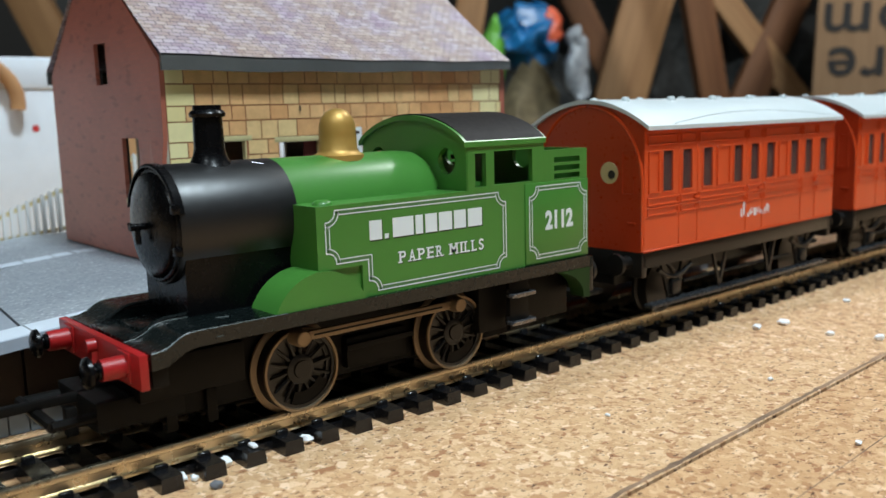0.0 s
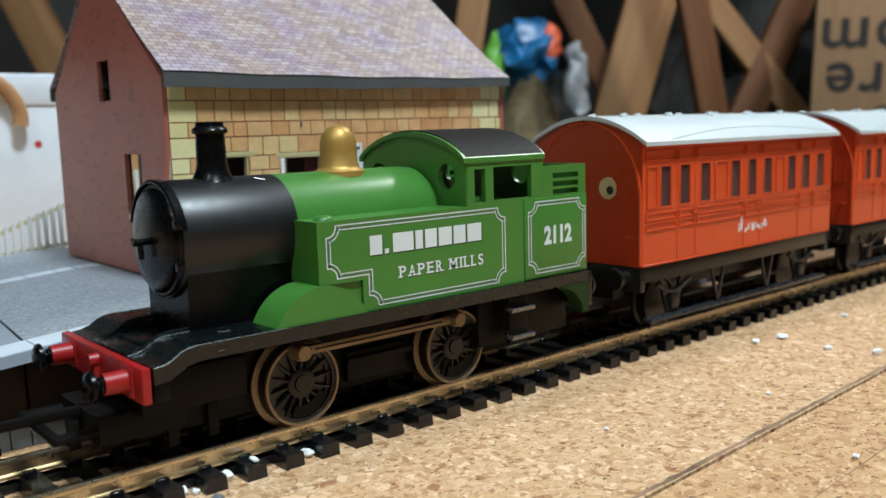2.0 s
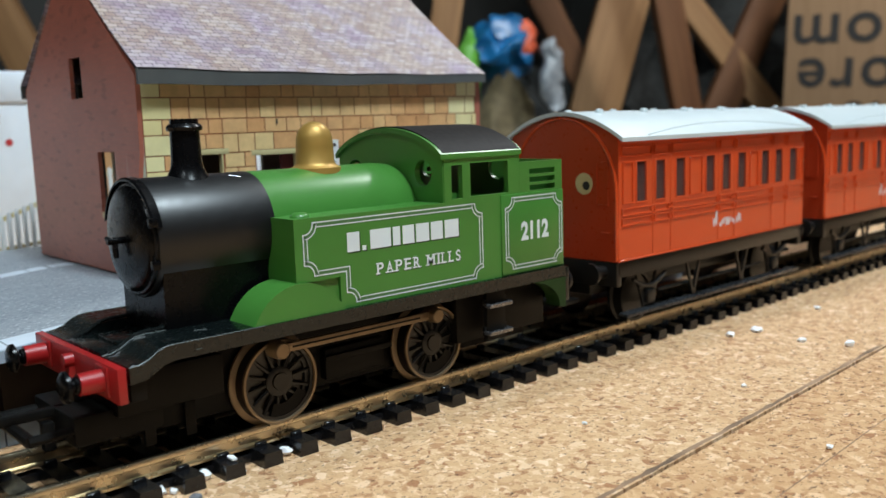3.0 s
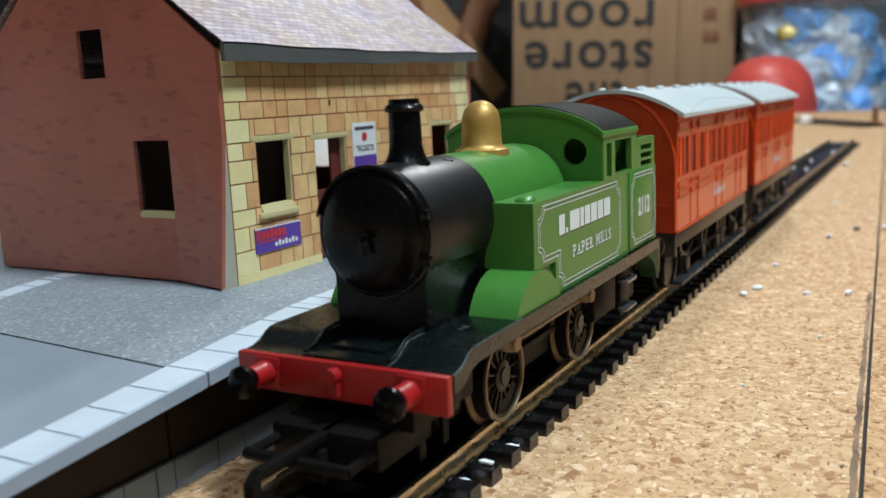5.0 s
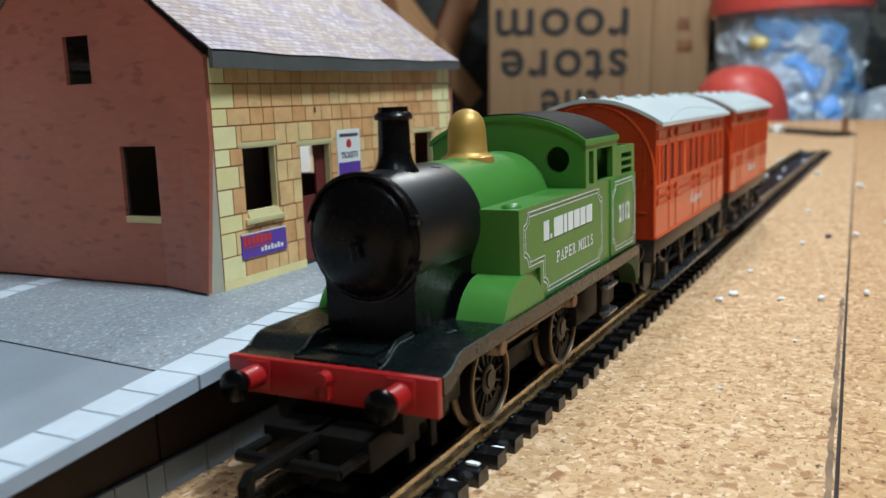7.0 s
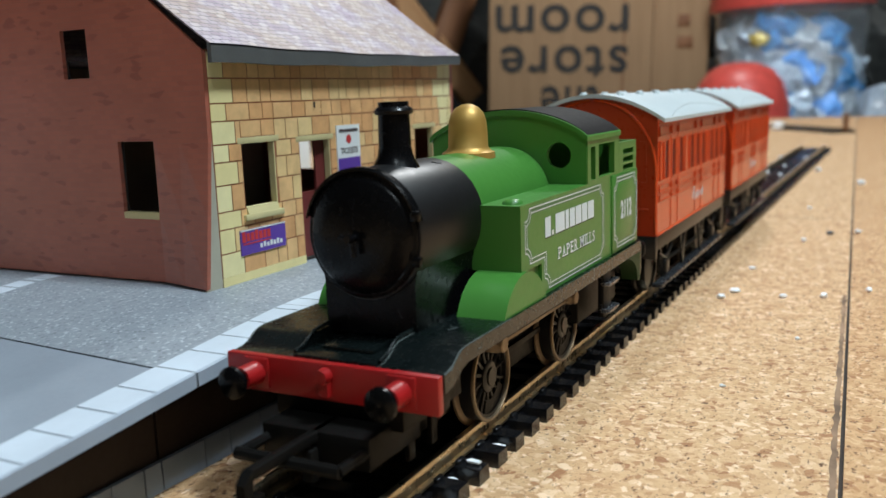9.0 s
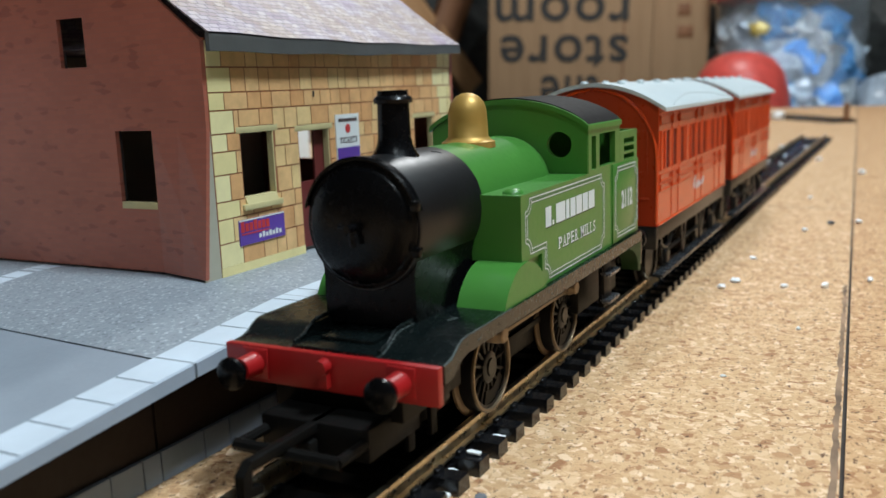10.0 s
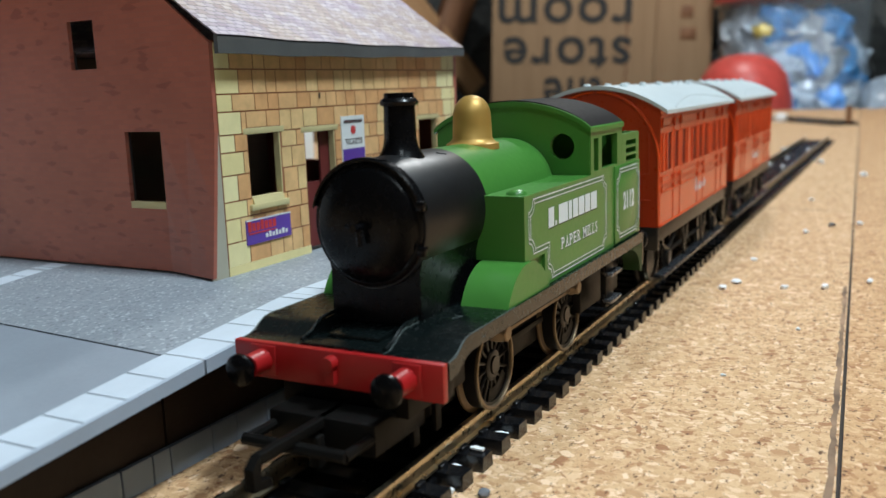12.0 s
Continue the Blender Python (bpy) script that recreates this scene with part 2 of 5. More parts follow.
CARTON = plain("cool_white_carton", (0.70, 0.745, 0.80), 0.6, vary=0.05, grain=200.0)
FOAM = plain("white_foam", (0.85, 0.86, 0.88), 0.6, vary=0.03, grain=1500.0, relief=0.4)
STONEBIT = plain("grey_grit", (0.14, 0.145, 0.16), 0.7, vary=0.3, relief=0.4)
SEAM = plain("dirty_board_joint", (0.24, 0.145, 0.088), 0.9, vary=0.6, grain=500.0, relief=0.5)
TIMBER = wood_material("sawn_timber", (0.34, 0.165, 0.065), (0.52, 0.28, 0.12))
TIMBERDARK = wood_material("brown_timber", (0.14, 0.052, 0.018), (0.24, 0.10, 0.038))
BOXCARD = wood_material("brown_cardboard", (0.26, 0.15, 0.075), (0.33, 0.20, 0.105), (3.0, 90.0, 3.0), 0.8)
INK = plain("black_ink", (0.018, 0.016, 0.014), 0.7)
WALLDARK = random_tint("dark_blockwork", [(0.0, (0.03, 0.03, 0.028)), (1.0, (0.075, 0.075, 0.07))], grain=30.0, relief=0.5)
LOFT = plain("loft_boards", (0.10, 0.088, 0.075), 0.8, vary=0.3, grain=60.0)
PLASTER = plain("ceiling_bounce_board", (0.17, 0.17, 0.17), 0.9, vary=0.05, grain=60.0)


# ---- building blocks (all in millimetres) ----
def link(name, bm, material, parent=None, smooth=False):
    bmesh.ops.recalc_face_normals(bm, faces=bm.faces)
    bmesh.ops.scale(bm, vec=(MM, MM, MM), verts=bm.verts)
    me = bpy.data.meshes.new(name)
    bm.to_mesh(me)
    bm.free()
    if smooth:
        me.shade_smooth()
        me.set_sharp_from_angle(angle=radians(40))
    me.materials.append(material)
    ob = new(name, me)
    attach(ob, parent)
    return ob


def attach(ob, parent):
    """Parent a piece whose mesh is laid out in the place's own coordinates."""
    if parent:
        ob.parent = parent
        if parent.data is None:
            ob.matrix_parent_inverse = Matrix.Translation(-parent.location)


def part(name, bm, material, parent, label="", smooth=True):
    ob = link(name, bm, material, parent, smooth)
    return tagged(ob, label) if label else ob


def thing(name, label, category, group="", at=(0, 0, 0), kind=""):
    ob = new(name)
    ob.empty_display_size = 0.005
    ob.location = [c * MM for c in at]
    return tagged(ob, label, category, group, kind)


def box(x0, x1, y0, y1, z0, z1, bevel=0.0, segments=2, bm=None):
    b = bmesh.new()
    bmesh.ops.create_cube(b, size=1)
    bmesh.ops.scale(b, vec=(x1 - x0, y1 - y0, z1 - z0), verts=b.verts)
    bmesh.ops.translate(b, vec=((x0 + x1) / 2, (y0 + y1) / 2, (z0 + z1) / 2), verts=b.verts)
    if bevel:
        bmesh.ops.bevel(b, geom=b.edges[:], offset=bevel, segments=segments, profile=0.5, affect="EDGES")
    return join(bm, b)


def join(bm, extra):
    if bm is None:
        return extra
    me = bpy.data.meshes.new("joined")
    extra.to_mesh(me)
    extra.free()
    bm.from_mesh(me)
    bpy.data.meshes.remove(me)
    return bm


def lathe(profile, axis="x", at=(0, 0, 0), steps=48, bm=None, start=0.0, sweep=360.0, cap=True):
    """Turn (along, radius) pairs round an axis."""
    b = bmesh.new()
    rings = []
    full = sweep >= 360
    count = steps if full else steps + 1
    for along, r in profile:
        ring = []
        for i in range(count):
            a = radians(start + sweep * i / steps)
            u, v = r * math.cos(a), r * math.sin(a)
            co = {"x": (along, u, v), "y": (u, along, v), "z": (u, v, along)}[axis]
            ring.append(b.verts.new((co[0] + at[0], co[1] + at[1], co[2] + at[2])))
        rings.append(ring)
    for r0, r1 in zip(rings, rings[1:]):
        for i in range(steps):
            j = (i + 1) % count
            b.faces.new((r0[i], r0[j], r1[j], r1[i]))
    if full and cap:
        for ring in (rings[0], rings[-1]):
            b.faces.new(ring)
    bmesh.ops.remove_doubles(b, verts=b.verts, dist=1e-4)
    return join(bm, b)


def prism(outline, axis, lo, hi, bevel=0.0, bm=None):
    """Extrude a closed outline of (a, b) pairs along an axis; a, b are the two other axes in order."""
    b = bmesh.new()
    ends = []
    for w in (lo, hi):
        ends.append([b.verts.new({"x": (w, p, q), "y": (p, w, q), "z": (p, q, w)}[axis]) for p, q in outline])
    n = len(outline)
    for i in range(n):
        j = (i + 1) % n
        b.faces.new((ends[0][i], ends[0][j], ends[1][j], ends[1][i]))
    b.faces.new(ends[0])
    b.faces.new(ends[1])
    if bevel:
        rim = [e for e in b.edges if len(e.link_faces) == 2 and e.calc_face_angle(0) > 0.6]
        bmesh.ops.bevel(b, geom=rim, offset=bevel, segments=2, profile=0.5, affect="EDGES")
    return join(bm, b)


def tube(points, radius, sides=10, bm=None):
    """A round bar along a bent line."""
    b = bmesh.new()
    rings = []
    pts = [Vector(p) for p in points]
    for i, p in enumerate(pts):
        way = (pts[min(i + 1, len(pts) - 1)] - pts[max(i - 1, 0)]).normalized()
        side = way.orthogonal().normalized() if i == 0 else (side - way * side.dot(way)).normalized()
        up = way.cross(side)
        rings.append([b.verts.new(p + radius * (side * math.cos(t) + up * math.sin(t))) for t in [2 * math.pi * k / sides for k in range(sides)]])
    for r0, r1 in zip(rings, rings[1:]):
        for k in range(sides):
            b.faces.new((r0[k], r0[(k + 1) % sides], r1[(k + 1) % sides], r1[k]))
    b.faces.new(rings[0])
    b.faces.new(rings[-1])
    return join(bm, b)


def holed(us, vs, holes, w0, w1, axis, top=None, uv=None):
    """A plate with rectangular openings (u0, u1, v0, v1); its top may follow a function of u."""
    us = sorted({*us, *[h[0] for h in holes], *[h[1] for h in holes]})
    vs = sorted({*vs, *[h[2] for h in holes], *[h[3] for h in holes]})
    b = bmesh.new()
    made = {}

    def vert(u, v, w):
        v = min(v, top(u)) if top else v
        key = (round(u, 3), round(v, 3), w)
        if key not in made:
            made[key] = b.verts.new({"x": (w, u, v), "y": (u, w, v)}[axis])
        return made[key]

    def quad(*vv):
        vv = list(dict.fromkeys(vv))
        if len(vv) > 2 and not b.faces.get(vv):
            b.faces.new(vv)

    def solid(i, j):
        if not (0 <= i < len(us) - 1 and 0 <= j < len(vs) - 1):
            return False
        u, v = (us[i] + us[i + 1]) / 2, (vs[j] + vs[j + 1]) / 2
        if top and vs[j] >= max(top(us[i]), top(us[i + 1])) - 1e-6:
            return False
        return not any(h[0] < u < h[1] and h[2] < v < h[3] for h in holes)

    for i in range(len(us) - 1):
        for j in range(len(vs) - 1):
            if not solid(i, j):
                continue
            a, c, d, e = us[i], us[i + 1], vs[j], vs[j + 1]
            for w in (w0, w1):
                quad(vert(a, d, w), vert(c, d, w), vert(c, e, w), vert(a, e, w))
            for ok, p, q in ((solid(i - 1, j), (a, d), (a, e)), (solid(i + 1, j), (c, d), (c, e)), (solid(i, j - 1), (a, d), (c, d)), (solid(i, j + 1), (a, e), (c, e))):
                if not ok:
                    quad(vert(*p, w0), vert(*q, w0), vert(*q, w1), vert(*p, w1))
    if uv:
        layer = b.loops.layers.uv.new("UVMap")
        for f in b.faces:
            for l in f.loops:
                c = l.vert.co
                l[layer].uv = (c.y, c.z) if axis == "x" else (c.x, c.z)
    return b


def writing(text, parent, material, height, m, thick=0.0, deep=0.0, name="lettering", width=None, spacing=1.0):
    """Letters of the built-in font as a mesh, centred; height of a capital and m in millimetres."""
    cu = bpy.data.curves.new(name, "FONT")
    cu.body, cu.size, cu.align_x, cu.offset, cu.extrude, cu.space_character = text, 1.0, "CENTER", thick, deep, spacing
    tmp = bpy.data.objects.new("tmp", cu)
    me = bpy.data.meshes.new_from_object(tmp)
    bpy.data.objects.remove(tmp)
    xs, ys = [v.co.x for v in me.vertices], [v.co.y for v in me.vertices]
    cx, s = (min(xs) + max(xs)) / 2, height / 0.70 * MM
    sx = width * MM / (max(xs) - min(xs)) if width else s
    for v in me.vertices:
        v.co = ((v.co.x - cx) * sx, v.co.y * s, v.co.z * s)
    me.materials.append(material)
    ob = new(name, me)
    loc, rot, _ = m.decompose()
    ob.matrix_basis = Matrix.LocRotScale(loc * MM, rot, None)
    attach(ob, parent)
    return ob


FACING = Euler((radians(90), 0, 0)).to_matrix().to_4x4()  # text that reads from the -y side


# ---- setting: the loft, the baseboard ----
def setting(name, bm, material, label, category, smooth=False):
    return tagged(link(name, bm, material, None, smooth), label, category, "", "structure")


setting("floor", box(-2500, 4200, -2500, 3000, -270, -250), LOFT, "dim boarded loft floor below the layout", "floor")
# ceiling, south and west walls are unseen, added to close in bounced light
setting("ceiling", box(-2500, 4200, -2500, 3000, 1500, 1520), PLASTER, "unseen ceiling board that closes the loft and bounces light", "ceiling")
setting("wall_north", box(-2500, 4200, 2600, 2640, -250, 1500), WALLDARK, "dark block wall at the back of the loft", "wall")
setting("wall_south", box(-2500, 4200, -2140, -2100, -250, 1500), LOFT, "unseen boarded wall that closes the loft for bounced light", "wall")
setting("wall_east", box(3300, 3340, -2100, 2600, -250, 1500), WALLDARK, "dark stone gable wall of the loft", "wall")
setting("wall_west", box(-1840, -1800, -2100, 2600, -250, 1500), LOFT, "unseen boarded wall that closes the loft for bounced light", "wall")

# two cork-faced boards that meet in an open joint, slightly askew to the track
JA, JB = (-400.0, -78.3), (1500.0, 1.5)


def joint_y(x):
    return JA[1] + (x - JA[0]) * (JB[1] - JA[1]) / (JB[0] - JA[0])


def strip_of(x0, x1, lo, hi, z0, z1):
    return prism([(x0, joint_y(x0) + lo), (x1, joint_y(x1) + lo), (x1, joint_y(x1) + hi), (x0, joint_y(x0) + hi)], "z", z0, z1)


setting("ground", prism([(-400, joint_y(-400) + 0.34), (1500, joint_y(1500) + 0.34), (1500, 520), (-400, 520)], "z", -12, 0), CORK, "cork-faced baseboard under the railway", "baseboard")
setting("ground_front", prism([(-400, -420), (1500, -420), (1500, joint_y(1500) - 0.3), (-400, joint_y(-400) - 0.3)], "z", -12, -0.12), CORKFRONT, "cork-faced front strip of the baseboard", "baseboard")
setting("trim", strip_of(-400, 1500, -0.29, 0.33, -10, -1.0), BROWN, "dark open joint between two cork boards", "joint")
rag = random.Random(3)
xs = [-400 + 2.2 * i for i in range(254)]
edge_lo = [(x, joint_y(x) + 0.70 + rag.uniform(-0.22, 0.12)) for x in xs]
edge_hi = [(x, joint_y(x) + 1.55 + rag.uniform(-0.25, 0.30)) for x in xs]
setting("trim_stain", prism(edge_lo + edge_hi[::-1], "z", -0.5, 0.012), SEAM, "dirty ragged strip along the board joint", "joint")
scratch_line = prism([(40, joint_y(40) - 17.2), (300, joint_y(300) - 15.6), (300, joint_y(300) - 15.42), (40, joint_y(40) - 17.02)], "z", -0.4, -0.11)
setting("trim_scratch", scratch_line, SEAM, "faint pencil-like scratch along the cork", "scratch")

setting("trim_cross", prism([(300, joint_y(300) + 1.0), (300.7, joint_y(300) + 1.0), (306.7, 300), (306, 300)], "z", -0.4, 0.06), SEAM, "faint seam between two cork tiles", "joint")

bench = thing("trestle_table", "plain timber trestle table under the baseboard", "table", at=(550, 50, -250))
for x in (-340.0, 520.0, 1380.0):
    for y in (-360.0, 450.0):
        part("leg", box(x, x + 60, y, y + 60, -250, -42, 2.0), TIMBER, bench)
    part("bearer", box(x, x + 60, -400, 510, -42, -12.1, 2.0), TIMBER, bench)

# ---- railway track ----
RAIL_TOP, SLEEPER_TOP, PITCH = 5.2, 2.3, 6.72
track = thing("railway_track", "model railway track with black plastic sleepers and brass-coloured rails", "railway track")


def rail(y):
    sec = [(-0.95, 0), (0.95, 0), (0.95, 0.35), (0.28, 0.6), (0.28, 1.75), (0.52, 1.95), (0.52, 2.75), (0.42, 2.9), (-0.42, 2.9), (-0.52, 2.75), (-0.52, 1.95), (-0.28, 1.75), (-0.28, 0.6), (-0.95, 0.35)]
    return prism([(y + a, SLEEPER_TOP + z) for a, z in sec], "x", -330, 706)


part("rail", rail(-8.77), RAIL, track, "worn brass-coloured metal rail")
part("rail", rail(8.77), RAIL, track, "worn brass-coloured metal rail")


def sleeper_mesh():
    b = prism([(-1.75, 0), (1.75, 0), (1.55, 2.3), (-1.55, 2.3)], "y", -14.0, 14.0, 0.18)
    for y in (-8.77, 8.77):
        for s in (-1, 1):
            box(-0.95, 0.95, y + s * 1.35 - 0.42, y + s * 1.35 + 0.42, 2.2, 3.05, 0.12, 1, b)
    return b


first = part("sleeper", sleeper_mesh(), SLEEPER, track)
first.location = (-326 * MM, 0, 0)
for i in range(1, 154):
    s = first.copy()
    scene.collection.objects.link(s)
    s.location = ((-326 + PITCH * i) * MM, 0, 0)
web = box(-330, 706, -9.9, -7.6, 0.2, 1.4)
box(-330, 706, 7.6, 9.9, 0.2, 1.4, bm=web)
part("sleeper_web", web, SLEEPER, track)

# ---- locomotive ----
loco = thing("locomotive", "green tank locomotive model with black smokebox and gold dome", "model train", at=(46, 0, 5.2))
W, FW = 15.6, 16.6

top = [(0.6, 21.3), (2.1, 21.45), (3.4, 21.9), (4.7, 22.75), (5.8, 23.2), (7.2, 23.35), (92.1, 23.35)]
low = [(92.1, 21.1), (7.4, 21.1), (5.6, 20.7), (4.2, 19.9), (3.0, 19.2), (0.6, 18.9)]
for s in (-1, 1):
    lo, hi = sorted((s * 6.6, s * FW))
    part("footplate", prism(top + low, "y", lo, hi, 0.22), FOOT, loco, "scuffed black running plate with a curved drop at the front")
part("footplate_well", box(0.6, 92.0, -6.6, 6.6, 19.0, 21.7, 0.15), FOOT, loco)
part("frame_block", box(0.8, 3.2, -15.9, 15.9, 16.2, 19.6, 0.2), CHASSIS, loco)
part("front_cover", box(4.0, 10.6, -4.2, 4.2, 21.6, 22.3, 0.25), FOOT, loco, "low black cover between the frames")
for s in (-1, 1):
    rib = [(1.4, 21.9), (3.6, 22.4), (4.8, 23.1), (6.0, 23.7), (7.4, 23.9), (13.0, 23.95)]
    part("well_rim", tube([(x, s * 6.7, z - 0.15) for x, z in rib], 0.3, 8), FOOT, loco)

# highlight and wear painted along the edges of the running plate, and two chips
for s in (-1, 1):
    for y, r, stop in ((s * (FW - 0.16), 0.11, 22), (s * 6.95, 0.09, 13)):
        line = [p for p in top if p[0] < 10] + [(stop, 23.35)]
        part("edge_glint_wear", tube([(x, y, z - 0.03) for x, z in line], r, 6), GLINTWEAR, loco, "pale painted highlight and wear along the plate edge")
part("paint_chip", tube([(13.2, -10.6, 23.36), (14.9, -11.4, 23.36), (15.0, -10.2, 23.36)], 0.09, 5), GLINTWEAR, loco)
part("paint_chip", tube([(10.4, -FW - 0.02, 22.0), (11.3, -FW - 0.02, 22.05)], 0.09, 5), GLINTWEAR, loco)

beam_bm = box(-1.1, 0.2, -FW, FW, 16.4, 21.5, 0.2)
beam = part("buffer_beam", beam_bm, RED, loco, "red front buffer beam")
hook = prism([(-2, -0.7), (0, -0.9), (0, 0.9), (-2, 0.7)], "z", 17.2, 20.6, 0.2)
lathe([(-2.6, 0.2), (-2.6, 1.0), (-1.2, 1.1), (-1.2, 0.2)], "x", (0, 0, 20.0), 16, hook)
part("hook_block", hook, RED, beam)
for s in (-1, 1):
    y = s * 11.4
    shank = lathe([(-0.6, 2.1), (-1.3, 2.1), (-1.3, 1.65), (-4.6, 1.55), (-4.6, 0.1)], "x", (0, y, 19.1), 28)
    box(-1.4, -0.9, y - 2.1, y + 2.1, 17.0, 21.2, 0.15, 2, shank)
    buffer = part("buffer", shank, RED, loco, "red buffer stock with black head")
    part("buffer_head", lathe([(-4.4, 0.6), (-4.6, 1.2), (-5.1, 1.25), (-5.2, 0.9), (-5.8, 0.9), (-5.8, 2.0), (-6.0, 2.25), (-6.5, 2.2), (-6.9, 1.6), (-7.1, 0.02)], "x", (0, y, 19.1), 28), GLOSSBLACK, buffer, "glossy black buffer head")

# smokebox, boiler
CZ, R = 36.8, 9.2
sm = lathe([(9.6, 0.05), (9.6, 9.05), (9.9, R), (29.2, R), (29.2, 0.05)], "x", (0, 0, CZ), 72)
smoke = part("smokebox", sm, BLACK, loco, "satin black smokebox")
part("saddle", prism([(-7.4, 22.5), (7.4, 22.5), (7.4, 30), (8.3, 34.0), (-8.3, 34.0), (-7.4, 30)], "x", 10.4, 28.6, 0.2), GLOSSBLACK, loco)
part("smokebox_rim", lathe([(8.75, 8.9), (8.75, 9.2), (9.0, 9.45), (10.2, 9.45), (10.4, 9.2), (10.4, 8.9)], "x", (0, 0, CZ), 60, None, 14, 152), GLOSSBLACK, smoke)
door = lathe([(9.7, 8.85), (9.25, 8.8), (9.1, 8.5), (9.1, 8.2), (8.75, 8.05), (8.5, 7.6), (7.9, 5.0), (7.65, 0.02)], "x", (0, 0, CZ), 60)
door = part("smokebox_door", door, GLOSSBLACK, smoke, "domed black smokebox door")
dart = tube([(8.2, 0, CZ), (5.4, 0, CZ)], 0.55, 12)
tube([(6.0, 0, CZ), (6.0, 1.5, CZ + 0.35)], 0.35, 8, dart)
tube([(6.6, 0, CZ), (6.6, -0.2, CZ - 2.6)], 0.45, 8, dart)
part("door_handle", dart, GLOSSBLACK, door)
for z in (-3.2, 3.0):
    part("door_hinge", box(8.3, 9.5, -9.4, -8.2, CZ + z - 0.7, CZ + z + 0.7, 0.2), GLOSSBLACK, smoke)
part("boiler", lathe([(29.2, 0.05), (29.2, R - 0.05), (56.0, R - 0.05), (58.8, R - 0.3), (60.4, R - 1.2), (60.6, 0.05)], "x", (0, 0, CZ), 72), GREEN, loco, "satin green boiler barrel")
scratch = tube([(25.0, -2.8, CZ + 8.83), (26.6, -3.6, CZ + 8.52)], 0.09, 5)
part("scratch", scratch, STEEL, smoke)

ch = lathe([(44.8, 3.9), (45.6, 3.4), (46.3, 2.95), (47.1, 2.6), (48.2, 2.4), (52.9, 2.3), (53.0, 2.75), (53.5, 2.85), (53.9, 2.6), (54.1, 2.25), (54.8, 2.2), (54.8, 1.7), (52.0, 1.6), (52.0, 0.05)], "z", (19.2, 0, 0), 40)
part("chimney", ch, GLOSSBLACK, loco, "black chimney with a beaded cap")
part("dome", lathe([(44.8, 4.6), (45.8, 4.5), (46.1, 3.9), (46.7, 3.4), (49.5, 3.3), (51.0, 3.2), (52.3, 2.8), (53.3, 1.95), (53.8, 1.0), (53.95, 0.03)], "z", (43.6, 0, 0), 44), GOLD, loco, "matt gold steam dome")

# side tanks, splashers, cab and bunker
for s in (-1, 1):
    lo, hi = sorted((s * 5.0, s * W))
    tank = prism([(28.4, 28.7), (36.8, 28.7), (36.8, 23.35), (60.2, 23.35), (60.2, 38.8), (28.4, 38.8)], "y", lo, hi, 0.32)
    tank = part("side_tank", tank, GREEN, loco, "green side tank with white lining")
    part("tank_filler", lathe([(38.6, 1.7), (39.1, 1.6), (39.5, 1.1), (39.6, 0.03)], "z", (31.2, s * 13.2, 0), 24), GREEN, tank)
    arc = [(28.7 + 9.07 * math.cos(radians(a)), 19.75 + 9.07 * math.sin(radians(a))) for a in range(25, 158, 7)]
    lo, hi = sorted((s * 8.5, s * 16.2))
    part("splasher", prism([(37.1, 23.3)] + arc + [(20.3, 23.3)], "y", lo, hi, 0.4), GREEN, loco, "green wheel splasher")
    lo, hi = sorted((s * 10.0, s * 15.0))
    part("tank_recess", box(28.6, 37.0, lo, hi, 23.3, 29.0), GREEN, loco)
    lo, hi = sorted((s * 14.5, s * W))
    part("cab_side", holed([60.2, 79.9], [23.35, 47.2], [(62.0, 64.7, 39.3, 45.3), (66.7, 76.7, 39.4, 45.5)], lo, hi, "y"), GREEN, loco, "green cab side with open windows", smooth=False)
    lo, hi = sorted((s * 14.6, s * (W + 0.02)))
    part("bunker_side", holed([79.9, 92.4], [23.35, 45.0], [(82.7, 90.2, 42.5, 43.55), (82.7, 90.2, 40.9, 41.95), (82.7, 90.2, 39.35, 40.4)], lo, hi, "y"), GREEN, loco, "green bunker side with coal rails", smooth=False)
    lo, hi = sorted((s * 15.3, s * (W + 0.3)))
    part("bunker_panel", box(74.4, 92.4, lo, hi, 23.5, 39.0, 0.12), GREEN, loco)


def arch(y):
    return 47.2 + 5.1 * (1 - (y / 16.0) ** 2) ** 0.8 if abs(y) < 16 else 47.2


ring = [(y, arch(y)) for y in np.linspace(-15.9, 15.9, 33)]


def plate_with_ports(x0, x1):
    """The cab front: an arched plate with two round look-outs."""
    b = bmesh.new()
    ports = [[(s * 10.2 + 2.35 * math.cos(radians(a)), 44.0 + 2.35 * math.sin(radians(a))) for a in range(0, 360, 15)] for s in (-1, 1)]
    edges = []
    for loop in [[(-15.45, 38.5), (-15.45, 46.95)] + [(y, z - 0.3) for y, z in ring[1:-1]] + [(15.45, 46.95), (15.45, 38.5)]] + ports:
        vs = [b.verts.new((x0, y, z)) for y, z in loop]
        edges += [b.edges.new((vs[i], vs[(i + 1) % len(vs)])) for i in range(len(vs))]
    bmesh.ops.triangle_fill(b, edges=edges, use_beauty=True)
    g = bmesh.ops.extrude_face_region(b, geom=b.faces[:])
    bmesh.ops.translate(b, vec=(x1 - x0, 0, 0), verts=[v for v in g["geom"] if isinstance(v, bmesh.types.BMVert)])
    return b


